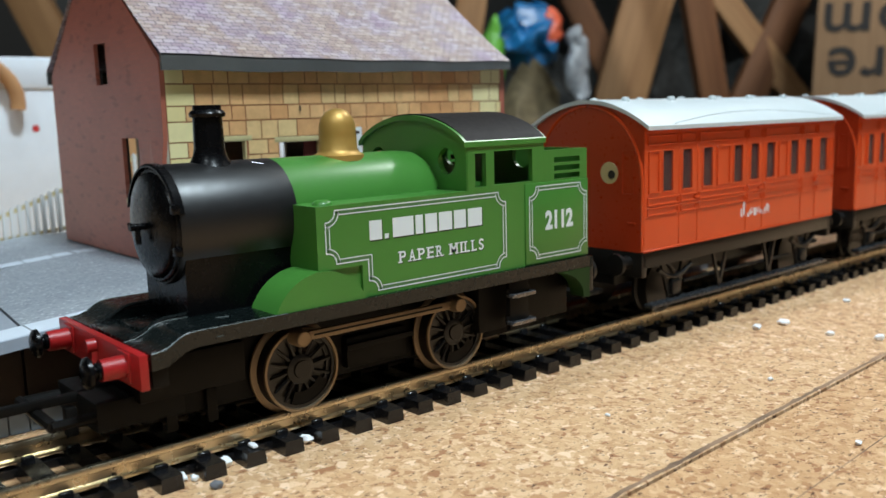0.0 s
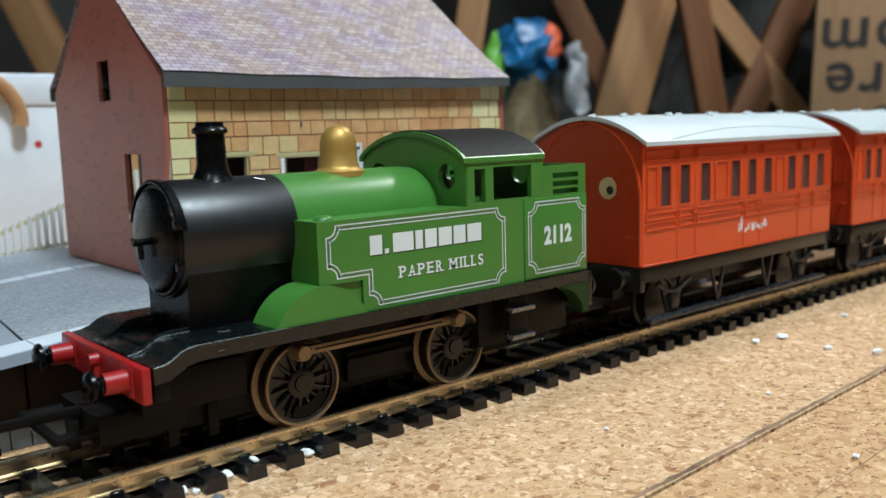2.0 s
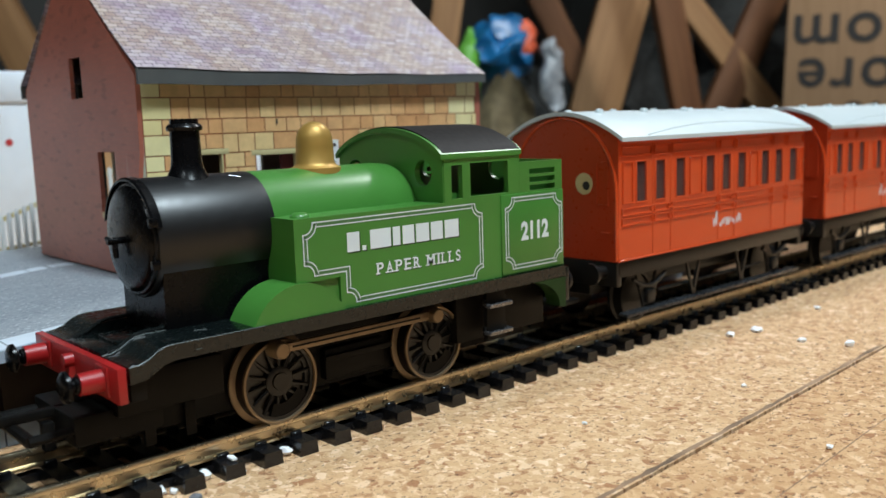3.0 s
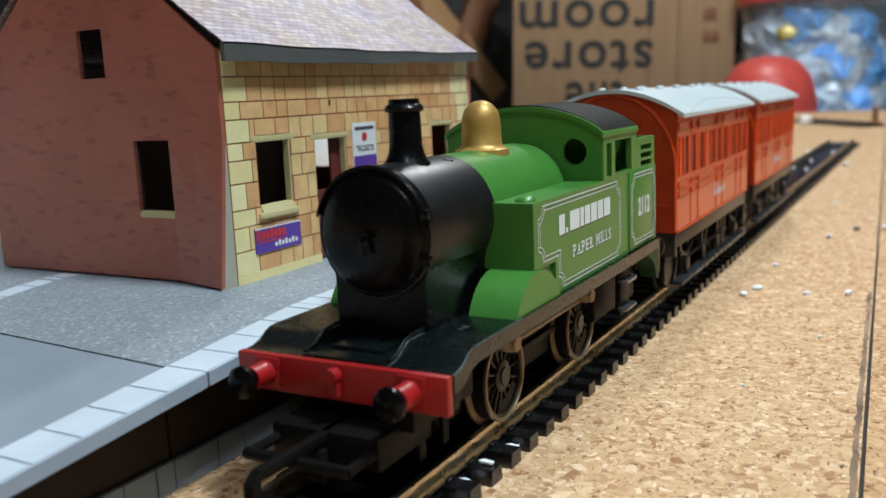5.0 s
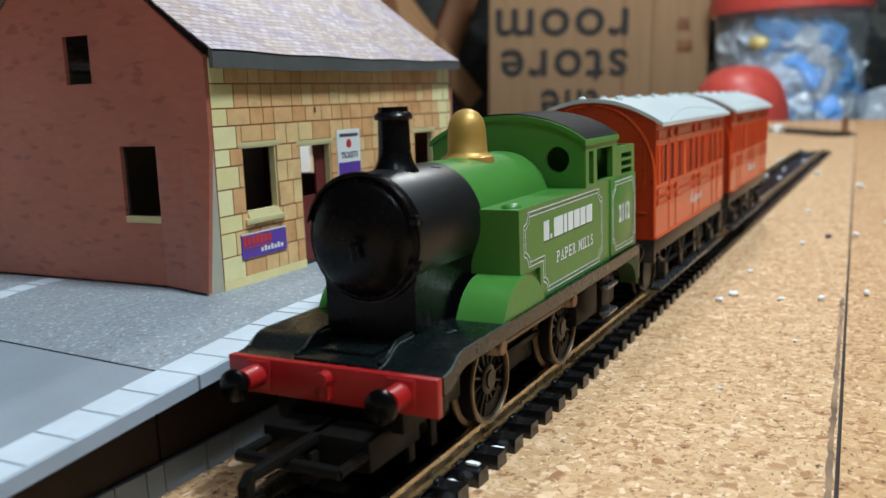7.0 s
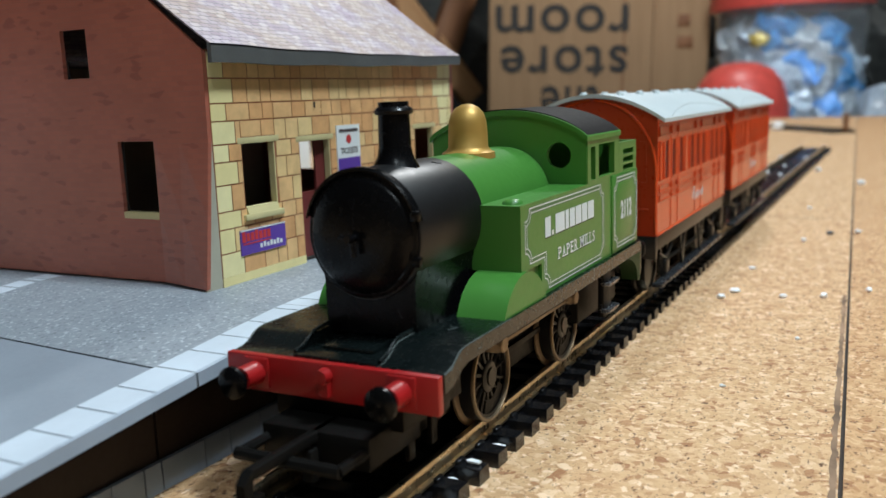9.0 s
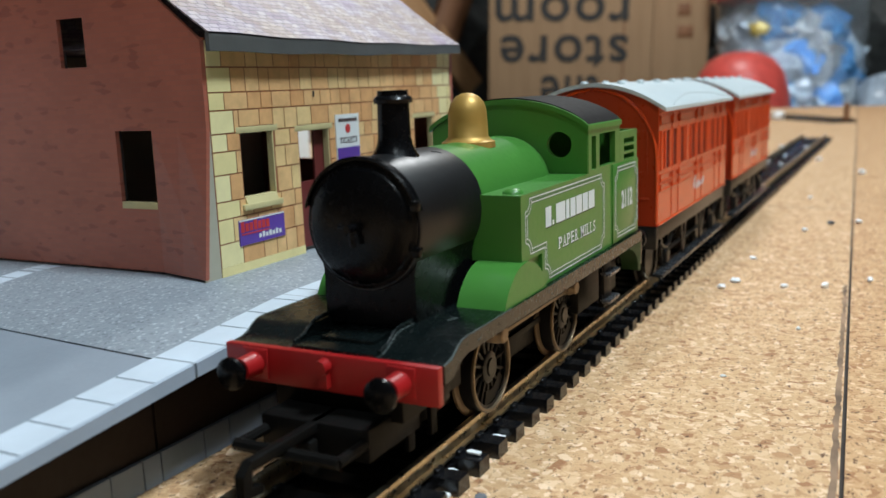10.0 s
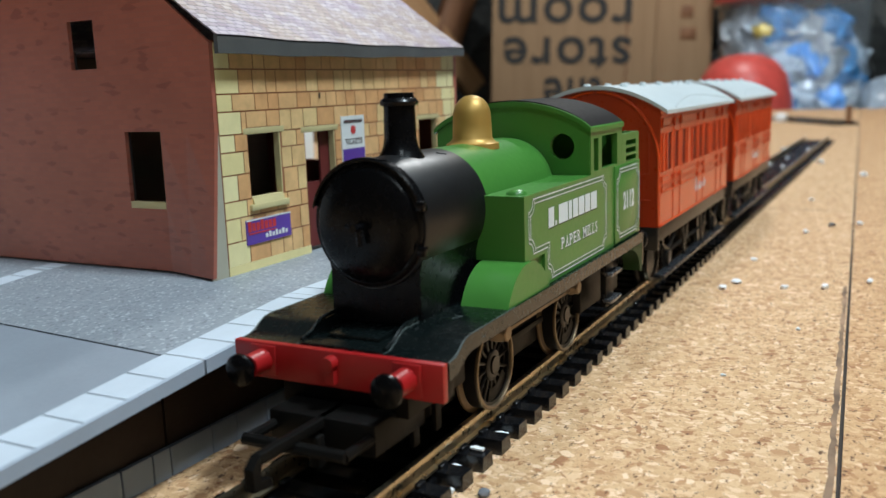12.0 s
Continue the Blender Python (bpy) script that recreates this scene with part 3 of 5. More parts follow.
part("cab_front", plate_with_ports(60.0, 61.2), GREEN, loco, "green arched cab front with round look-outs", smooth=False)
part("cab_back", plate_with_ports(79.2, 80.1), GREEN, loco, smooth=False)
part("bunker_back", box(91.4, 92.35, -14.6, 14.6, 23.4, 45.0), GREEN, loco, smooth=False)
part("cab_floor", box(61.2, 91.4, -14.5, 14.5, 23.4, 36.0), CHASSIS, loco, smooth=False)
edge = [(y, z + 0.05) for y, z in ring]
roof = part("cab_roof", prism(edge + [(y, z - 0.9) for y, z in reversed(edge)], "x", 59.3, 80.2, 0.1), GREEN, loco, "arched cab roof with green edges")
sheet = [(y * 0.985, z + 0.02) for y, z in edge]
part("roof_sheet", prism([(y, z + 0.22) for y, z in sheet] + [(y, z - 0.2) for y, z in reversed(sheet)], "x", 60.0, 79.9, 0.05), ROOFTOP, roof, "dark matt cab roof sheet")


# white lining and lettering on the tank and bunker sides
def lining(outline, y, inset, width):
    """A printed closed line of constant width inside an outline of (x, z)."""
    b = bmesh.new()
    n = len(outline)
    loops = []
    for d in (inset, inset + width):
        loop = []
        for i in range(n):
            p, q, r = (Vector(outline[k % n]) for k in (i - 1, i, i + 1))
            a, c = (q - p).normalized(), (r - q).normalized()
            na, nc = Vector((-a.y, a.x)), Vector((-c.y, c.x))
            m = (na + nc) / (1 + na.dot(nc))
            o = q + m * d
            loop.append(o)
        loops.append(loop)
    for i in range(n):
        j = (i + 1) % n
        lo = [b.verts.new((p.x, y, p.y)) for p in (loops[0][i], loops[0][j], loops[1][j], loops[1][i])]
        b.faces.new(lo)
    return b


def notched(pts, r, inner=()):
    """Corners of (x, z), anticlockwise, each cut by a small concave curve; inner ones stay square."""
    out = []
    n = len(pts)
    for i in range(n):
        p, q, s = (Vector(pts[k % n]) for k in (i - 1, i, i + 1))
        if i in inner:
            out.append(tuple(q))
            continue
        a, c = (p - q).normalized(), (s - q).normalized()
        step = 0.28
        out.append(tuple(q + a * (r + step)))
        out.append(tuple(q + a * (r + step) * 1.0 + c * step))
        for k in range(1, 5):
            t = math.pi / 2 * k / 5
            out.append(tuple(q + a * (step + r * math.cos(t)) * 1.0 + c * (step + r * math.sin(t))))
        out.append(tuple(q + c * (r + step) + a * step))
        out.append(tuple(q + c * (r + step)))
    return out


main_panel = notched([(29.9, 29.4), (37.9, 29.4), (37.9, 24.0), (69.5, 24.0), (69.5, 38.1), (29.9, 38.1)], 1.55, (1,))
bunk_panel = notched([(75.3, 24.4), (91.9, 24.4), (91.9, 38.4), (75.3, 38.4)], 1.55)
for name, outline, y in (("tank_lining", main_panel, -W - 0.04), ("bunker_lining", bunk_panel, -W - 0.34)):
    for inset, width, lift, mat in ((0.0, 0.90, 0.0, GREYGREEN), (0.0, 0.20, 0.02, WHITE), (0.72, 0.17, 0.02, WHITE)):
        part(name, lining(outline, y - lift, inset, width), mat, loco, smooth=False)

# the owner's name above, as blocks of the letters' size; the firm's line and the number below
x, widths = 38.4, [2.5, 0.8, 4.4, 1.6, 2.6, 3.0, 2.8, 3.4]
gaps = [0.55, 0.9, 0.45, 0.55, 0.45, 0.45, 0.5, 0]
for w, g in zip(widths, gaps):
    z1 = 32.5 + (0.8 if w < 1 else 3.2)
    for dx, dz, y, mat in ((0.22, -0.22, -W - 0.03, SHADE), (0, 0, -W - 0.07, WHITE)):
        part("name_bar", box(x + dx, x + w + dx, y, y + 0.03, 32.5 + dz, z1 + dz), mat, loco, smooth=False)
    x += w + g
SERIFS = {"P": "tl bl", "A": "bl br", "E": "tl bl", "R": "tl bl br", "M": "tl bl tr br", "I": "tm bm", "L": "tl bl"}


def serif_line(text, parent, x0, x1, z, height, y, material):
    """Letters of the built-in font spread over a width, with short slab serifs at their stems."""
    room = {" ": 0.45, "I": 0.5, "M": 1.3, "L": 0.85, "S": 0.85}
    unit = (x1 - x0) / sum(room.get(c, 1.0) for c in text)
    x = x0
    for c in text:
        w = room.get(c, 1.0) * unit
        if c != " ":
            letter_w = 0.42 if c == "I" else w * 0.70
            writing(c, parent, material, height, Matrix.Translation((x + w / 2, y, z)) @ FACING, 0.016, name="letter", width=letter_w)
            lo, hi = x + w / 2 - letter_w / 2, x + w / 2 + letter_w / 2
            for spot in SERIFS.get(c, "").split():
                cx = {"l": lo + 0.18, "r": hi - 0.18, "m": (lo + hi) / 2}[spot[1]]
                z0 = z + (height - 0.22 if spot[0] == "t" else 0.0)
                box_bm = box(cx - 0.46, cx + 0.46, y - 0.012, y + 0.01, z0, z0 + 0.2)
                part("serif", box_bm, material, parent, smooth=False)
        x += w


for dx, dy, mat in ((0.14, -0.02, SHADE), (0, -0.06, WHITE)):
    serif_line("PAPER MILLS", loco, 44.0 + dx, 63.9 + dx, 28.05 - dx, 1.95, -W + dy - 0.02, mat)
writing("2112", loco, WHITE, 3.3, Matrix.Translation((83.7, -W - 0.37, 30.0)) @ FACING, 0.045, width=8.0)

# rear drag box and steps
for s in (-1, 1):
    lo, hi = sorted((s * 13.0, s * FW))
    cut = [(92.0, 21.2), (92.0, 14.9), (90.2, 15.2)] + [(90.2 - 9.5 * (1 - math.cos(radians(a))), 15.4 + 5.8 * math.sin(radians(a))) for a in range(10, 91, 10)]
    # body green darkened here for the shade under the bunker
    part("rear_bracket", prism(cut, "y", lo, hi, 0.15), plain("shaded_green_paint", (0.012, 0.036, 0.008), 0.5, spec=0.2) if s < 0 else FOOT, loco, "dark curved bracket under the bunker, green darkened as in shade")
    y0, y1 = sorted((s * 13.2, s * 16.0))
    ladder = part("cab_step", box(70.6, 75.6, y0 + 0.8, y1 - 0.8, 11.5, 21.2, 0.2), CHASSIS, loco, "black cab steps, treads brightened for their glints")
    # bright steel on treads and rims stands for glints on glossy black
    for z in (17.9, 12.6):
        part("tread", box(70.0, 76.2, min(s * 14.4, s * 16.6), max(s * 14.4, s * 16.6), z, z + 0.5, 0.12), STEEL, ladder)
        part("tread_rim", tube([(70.2, s * 14.6, z + 0.6), (70.2, s * 16.5, z + 0.6), (76.0, s * 16.5, z + 0.6), (76.0, s * 14.6, z + 0.6)], 0.26, 8), STEEL, ladder, "step rim in bright steel standing for a glint")
        part("riser", box(70.0, 76.2, min(s * 14.4, s * 15.0), max(s * 14.4, s * 15.0), z, z + 1.6, 0.12), CHASSIS, ladder)

# chassis, wheels and rods
part("chassis", box(2.5, 90, -6.6, 6.6, 8.2, 21.2, 0.3), CHASSIS, loco, "dull black chassis block")
part("front_frame", box(1.0, 17.8, -10.2, 10.2, 12.6, 18.9, 0.3), CHASSIS, loco)
part("coupling_mount", box(-4.6, 8.5, -8.4, 8.4, 9.2, 13.6, 0.3), CHASSIS, loco, "dull black coupling mount")
part("keeper_plate", box(38, 51, -8.2, 8.2, 9.5, 15.0, 0.4), CHASSIS, loco)
part("rear_frame", box(66, 91, -11.5, 11.5, 11.0, 21.1, 0.4), CHASSIS, loco)
part("frame_rail", box(37.5, 52, -9.2, -8.6, 13.0, 14.0, 0.1), CHASSIS, loco)
for x in (5.5, 12.0):
    part("guard_iron", box(x, x + 1.8, -8.2, -7.4, 6.6, 12.0, 0.2), CHASSIS, loco)
WR, WZ = 7.0, 12.2
for x in (27.6, 60.8):
    for s in (-1, 1):
        def ww(y):
            return s * y
        wheel = part("driving_wheel", lathe([(ww(7.35), 5.9), (ww(7.9), 6.95), (ww(10.3), 6.88), (ww(10.3), 5.9), (ww(9.7), 5.9), (ww(9.7), 5.2), (ww(9.2), 5.2), (ww(9.2), 0.1)], "y", (x, 0, WZ), 40), BLACK, loco, "black spoked driving wheel with a bronze tyre")
        rim = lathe([(ww(10.25), 6.95), (ww(10.5), WR), (ww(10.75), WR - 0.12), (ww(10.75), WR - 0.5), (ww(10.5), WR - 0.62), (ww(10.25), WR - 0.62), (ww(10.25), 6.95)], "y", (x, 0, WZ), 56, cap=False)
        part("tyre", rim, BRASS, wheel, "bronze-coloured metal tyre")
        flange = lathe([(ww(7.3), 6.5), (ww(7.3), 7.7), (ww(7.55), 7.95), (ww(7.85), 7.85), (ww(8.15), 7.2), (ww(8.15), 6.5), (ww(7.3), 6.5)], "y", (x, 0, WZ), 56, cap=False)
        part("flange", flange, BRASS, wheel, "bronze-coloured wheel flange")
        for k in range(14):
            a = 2 * math.pi * (k + 0.3) / 14
            sp = tube([(x + 1.4 * math.cos(a), ww(9.75), WZ + 1.4 * math.sin(a)), (x + 6.1 * math.cos(a), ww(9.75), WZ + 6.1 * math.sin(a))], 0.34, 6)
            part("spoke", sp, UNDERFRAME, wheel)
        part("hub", lathe([(ww(9.2), 2.6), (ww(10.2), 2.5), (ww(10.4), 2.2), (ww(10.4), 1.5), (ww(10.7), 1.4), (ww(10.7), 0.05)], "y", (x, 0, WZ), 24), UNDERFRAME, wheel)
        if s < 0:
            part("balance_weight", prism([(x + 5.9 * math.cos(radians(a)), WZ + 5.9 * math.sin(radians(a))) for a in range(250, 331, 10)] + [(x + 3.8 * math.cos(radians(a)), WZ + 3.8 * math.sin(radians(a))) for a in range(330, 249, -10)], "y", -10.1, -9.6, 0.1), CHASSIS, wheel)
PX, PZ = -0.9, 5.7
for s in (-1, 1):
    y0, y1 = sorted((s * 11.3, s * 12.1))
    x0, x1, z = 27.6 + PX, 60.8 + PX, WZ + PZ
    rod = box(x0, x1, y0, y1, z - 0.75, z + 0.75, 0.15)
    rod = part("coupling_rod", rod, BRASS, loco, "dull bronze coupling rod")
    part("rod_groove", box(x0 + 2.5, x1 - 3.5, s * 11.7 - 0.45, s * 11.7 + 0.45, z - 0.12, z + 0.2), CHASSIS, rod)
    for x in (x0, x1):
        part("crank_pin", lathe([(s * 10.3, 1.5), (s * 12.2, 1.5), (s * 12.4, 1.35), (s * 13.2, 1.3), (s * 13.4, 1.1), (s * 13.4, 0.05)], "y", (x, 0, z), 24), BRASS, rod)

# front coupling: loop, hook and its mounting
cp = box(-1.5, 3.0, -5.2, 5.2, 10.8, 12.6, 0.3)
for y in (-7.6, 7.6):
    tube([(0.5, y * 0.6, 11.6), (-4.0, y, 11.6), (-10.5, y, 11.6)], 0.75, 8, cp)
tube([(-10.3, -7.9, 11.6), (-10.3, 7.9, 11.6)], 0.85, 8, cp)
coupling = part("front_coupling", cp, CHASSIS, loco, "black loop-and-hook coupling")
hk = box(-17.5, 2.0, -0.7, 0.7, 12.2, 13.6, 0.25)
prism([(-17.5, 13.5), (-19.0, 12.2), (-19.0, 9.4), (-15.6, 9.0), (-15.6, 10.0), (-17.6, 10.4), (-17.4, 12.3)], "y", -0.7, 0.7, 0.15, hk)
part("coupling_hook", hk, CHASSIS, coupling)
part("coupling_tail", box(-6.5, -4.8, -0.9, 0.9, 7.2, 11.6, 0.3), CHASSIS, coupling)
part("coupling_bar", box(91.5, 101.0, -1.2, 1.2, 11.4, 12.8, 0.3), CHASSIS, loco)
part("buffer_beam_rear", box(91.9, 93.2, -FW, FW, 16.0, 23.2, 0.2), FOOT, loco)
for s in (-1, 1):
    part("rear_buffer", lathe([(93.2, 1.7), (97.0, 1.6), (97.0, 2.4), (97.8, 2.4), (98.0, 0.1)], "x", (0, s * 11.4, 19.1), 20), BLACK, loco)

# ---- coaches ----
CX0, CX1, CW = 111.4, 197.5, 15.6
WINDOWS = [(118.0, 121.6), (125.4, 129.0), (133.6, 137.3), (146.6, 150.4), (154.2, 157.9), (161.6, 165.5), (173.7, 177.6), (181.2, 185.1), (189.2, 193.4)]


def coach_arch(y):
    return 48.2 + 6.0 * (1 - (y / 17.5) ** 2)


def build_coach():
    c = thing("railway_carriage", "orange-red four-wheeled model carriage with pale grey roof behind the locomotive", "model train", "carriages", at=((CX0 + CX1) / 2, 0, 5.2))
    for s in (-1, 1):
        lo, hi = sorted((s * (CW - 1.0), s * CW))
        side = part("body_side", holed([CX0, CX1], [21.2, 48.3], [(a, b, 34.2, 43.1) for a, b in WINDOWS], lo, hi, "y"), ORANGE, c, "panelled orange-red carriage side", smooth=False)
        yo = s * CW

        def strip(x0, x1, z0, z1, proud=0.34, name="moulding", mat=ORANGE):
            y0, y1 = sorted((yo - s * 0.05, yo + s * proud))
            part(name, box(x0, x1, y0, y1, z0, z1, 0.08, 1), mat, side)

        def panel_frame(x0, x1, z0, z1, wide=0.34, proud=0.36):
            y0, y1 = sorted((yo - s * 0.05, yo + s * proud))
            b = box(x0, x1, y0, y1, z0, z0 + wide, 0.1, 1)
            for q in ((x0, x1, z1 - wide, z1), (x0, x0 + wide, z0 + wide, z1 - wide), (x1 - wide, x1, z0 + wide, z1 - wide)):
                box(q[0], q[1], y0, y1, q[2], q[3], 0.1, 1, b)
            part("panel_frame", b, ORANGE, side, smooth=False)

        for z in (21.4, 47.3):
            strip(CX0 + 0.2, CX1 - 0.2, z, z + 0.35)
        bays = [(112.3, 123.6), (124.6, 130.8), (131.8, 151.6), (152.8, 159.4), (160.6, 178.6), (179.8, 186.6), (187.8, 196.9)]
        for x0, x1 in bays:
            for z0, z1 in ((44.4, 46.7), (31.3, 33.1), (29.1, 30.9)):
                panel_frame(x0, x1, z0, z1)
        for x0, x1 in ((112.7, 116.6), (139.2, 144.8), (167.4, 171.8), (194.6, 196.7)):
            panel_frame(x0, x1, 34.0, 43.3)
        for x0, x1 in (bays[1], bays[3], bays[5]):
            for xx in (x0 - 0.6, x1 + 0.4):
                strip(xx, xx + 0.22, 21.8, 47.2, 0.16, "door_edge")
        for a, b in WINDOWS:
            for x0, x1, z0, z1 in ((a - 0.35, b + 0.35, 33.8, 34.25), (a - 0.35, b + 0.35, 43.05, 43.4), (a - 0.4, a, 34.2, 43.1), (b, b + 0.4, 34.2, 43.1)):
                strip(x0, x1, z0, z1, 0.22, "window_frame")
            y0, y1 = sorted((s * (CW - 0.35), s * (CW - 0.2)))
            part("pane", box(a, b, y0, y1, 34.2, 43.1), GLAZING, side, "dim clear window pane", smooth=False)
        for xx in (129.8, 157.6, 186.2):
            part("door_grip", tube([(xx, yo + s * 0.3, 32.0), (xx + 1.6, yo + s * 0.55, 32.0)], 0.28, 8), ORANGE, side)
        for k in range(14):
            w = 0.5 + 0.25 * math.sin(k * 2.3)
            x0 = 150.2 + k * 1.0
            z0 = 25.4 + 0.35 * math.sin(k * 1.7)
            y0, y1 = sorted((yo, yo + s * 0.05))
            if s < 0:
                part("script_bar", box(x0, x0 + w, y0, y1, z0, z0 + (3.4 if k in (1, 2) else 1.5 + 0.5 * math.cos(k)), 0), WHITE, side, smooth=False)
    n = [(y, coach_arch(y)) for y in np.linspace(-CW + 0.1, CW - 0.1, 25)]
    for x0, x1 in ((CX0 - 0.1, CX0 + 0.9), (CX1 - 0.9, CX1 + 0.1)):
        out = x0 if x0 < 150 else x1
        w = -1 if x0 < 150 else 1
        end = part("body_end", prism([(-CW + 0.1, 21.2)] + [(y, z - 0.4) for y, z in n] + [(CW - 0.1, 21.2)], "x", x0, x1), ENDSHADE, c, "carriage end with curved ribs, its orange darkened for the shade", smooth=False)
        for s in (-1, 1):
            pts = [(out + w * 0.1, s * (CW - 0.4) * math.sin(math.pi / 2 * t) , 53.2 - 17.0 * (1 - math.cos(math.pi / 2 * t))) for t in np.linspace(0.02, 1, 14)]
            part("end_rib", tube(pts + [(out + w * 0.1, s * (CW - 0.4), 21.6)], 0.38, 8), ORANGE, end)
            y0, y1 = sorted((s * 9.6, s * 13.0))
            frame_bm = box(out - 0.25, out + 0.25, y0, y1, 33.6, 33.95)
            for q in ((y0, y1, 43.0, 43.35), (y0, y0 + 0.35, 33.6, 43.3), (y1 - 0.35, y1, 33.6, 43.3)):
                box(out - 0.25, out + 0.25, *q, bm=frame_bm)
            part("end_panel", frame_bm, ENDSHADE, end)
            y0, y1 = sorted((s * 11.2, s * 13.4))
            part("lamp_iron", box(out - 0.5, out + 0.5, y0, y1, 27.4, 27.8, 0.1), ENDSHADE, end)
            if out < 150:
                disc = lathe([(out - 0.02, 2.45), (out - 0.12, 2.4), (out - 0.12, 0.03)], "x", (0, s * 6.2, 38.4), 28)
                decal = part("round_decal", disc, CREAM, end, "pale round decal")
                part("decal_spot", lathe([(out - 0.1, 1.0), (out - 0.2, 0.98), (out - 0.2, 0.03)], "x", (0, s * 6.9, 38.0), 20), INK, end)
    m = [(y, coach_arch(y)) for y in np.linspace(-17.4, 17.4, 29)]
    roof = part("roof", prism([(y, z + 0.35) for y, z in m] + [(y, z - 0.55) for y, z in reversed(m)], "x", CX0 - 1.0, CX1 + 1.0, 0.12), COACHROOF, c, "pale grey curved roof with small vents")
    for s in (-1, 1):
        arc = [(CX0 + 9 + (CX1 - CX0 - 10) * t, s * (16.9 - 3.6 * math.sin(math.pi * t))) for t in np.linspace(0, 1, 21)]
        part("rain_strip", tube([(xx, y, coach_arch(y) + 0.33) for xx, y in arc], 0.2, 6), COACHROOF, roof)
    for k in range(5):
        for y in (-4.6, 4.6):
            xx = 119 + k * 17.5
            part("roof_vent", lathe([(coach_arch(y) - 0.2, 1.0), (coach_arch(y) + 0.9, 0.95), (coach_arch(y) + 1.2, 0.7), (coach_arch(y) + 1.25, 0.05)], "z", (xx, y, 0), 14), COACHROOF, roof)
    part("floor_pan", box(CX0 + 0.4, CX1 - 0.4, -CW + 0.8, CW - 0.8, 21.0, 22.4), UNDERFRAME, c, smooth=False)
    part("partition", box(140.6, 141.4, -CW + 1.1, CW - 1.1, 22.4, 48), ENDSHADE, c, smooth=False)
    part("partition", box(169.2, 170.0, -CW + 1.1, CW - 1.1, 22.4, 48), ENDSHADE, c, smooth=False)
    for s in (-1, 1):
        y0, y1 = sorted((s * 13.4, s * 15.2))
        sole = part("solebar", box(CX0 + 0.3, CX1 - 0.3, y0, y1, 17.6, 21.1, 0.15), UNDERFRAME, c, "black solebar")
        y0, y1 = sorted((s * 13.6, s * 16.2))
        part("foot_board", box(114, 195, y0, y1, 8.4, 9.3, 0.2), TREAD, c, "long black foot board")
        for xx in (125.0, 184.0):
            iron = prism([(xx - 5.0, 18), (xx - 1.8, 8.8), (xx + 1.8, 8.8), (xx + 5.0, 18), (xx + 3.6, 18), (xx + 1.4, 12.5), (xx - 1.4, 12.5), (xx - 3.6, 18)], "y", s * 13.6 - 0.35, s * 13.6 + 0.35)
            part("axle_guard", iron, UNDERFRAME, c)
            part("axle_box", box(xx - 1.6, xx + 1.6, *sorted((s * 13.0, s * 15.0)), 10.0, 13.4, 0.4), UNDERFRAME, c)
            part("leaf_spring", tube([(xx - 6.5, s * 14.2, 16.4), (xx - 3, s * 14.2, 14.6), (xx, s * 14.2, 14.0), (xx + 3, s * 14.2, 14.6), (xx + 6.5, s * 14.2, 16.4)], 0.5, 6), UNDERFRAME, c)
            wheel = lathe([(s * 7.3, 0.1), (s * 7.3, 6.9), (s * 8.0, 6.9), (s * 8.3, 6.2), (s * 10.6, 6.1), (s * 10.6, 5.3), (s * 10.1, 5.1), (s * 10.1, 0.1)], "y", (xx, 0, 11.3), 36)
            part("carriage_wheel", wheel, UNDERFRAME, c, "dark carriage wheel")
        for xx in (143.0, 166.0):
            part("v_hanger", prism([(xx - 3.2, 17.8), (xx - 2.5, 17.8), (xx, 10.6), (xx + 2.5, 17.8), (xx + 3.2, 17.8), (xx + 0.5, 9.2), (xx - 0.5, 9.2)], "y", s * 14.4 - 0.3, s * 14.4 + 0.3), UNDERFRAME, c)
        part("brake_bar", tube([(130, s * 13.0, 12.2), (179, s * 13.0, 12.2)], 0.45, 6), UNDERFRAME, c)
        for xx, w in ((CX0, -1), (CX1, 1)):
            part("end_buffer", lathe([(xx, 1.5), (xx + w * 4.0, 1.4), (xx + w * 4.0, 2.5), (xx + w * 4.8, 2.4), (xx + w * 5.0, 0.05)], "x", (0, s * 11.4, 18.8), 20), UNDERFRAME, c)
    part("underframe", box(CX0 + 2, CX1 - 2, -6, 6, 12.5, 21.0, 0.4), UNDERFRAME, c)
    part("headstock", box(CX0 - 0.2, CX0 + 1.6, -15.2, 15.2, 15.6, 21.1, 0.2), UNDERFRAME, c)
    part("headstock", box(CX1 - 1.6, CX1 + 0.2, -15.2, 15.2, 15.6, 21.1, 0.2), UNDERFRAME, c)
    for xx, w in ((CX0, -1), (CX1, 1)):
        part("coupling", box(*sorted((xx, xx + w * 7.4)), -4.5, 4.5, 10.8, 12.0, 0.3), UNDERFRAME, c)
    return c


GLAZING = glass_material("dim_glazing", (0.36, 0.20, 0.20), 0.08)
coach = build_coach()
copy_thing(coach, Matrix.Translation(coach.location + Vector((101.0 * MM, 0, 0))))

# ---- platform ----
platform = thing("station_platform", "grey card station platform with white edge slabs beside the track", "platform", at=(80, 70, 0))


def deck_z(x):
    return 21.2 if x > 26 else 18.7 + (x + 4) * (2.5 / 30) if x > -4 else 18.7 + (x + 4) * 0.089


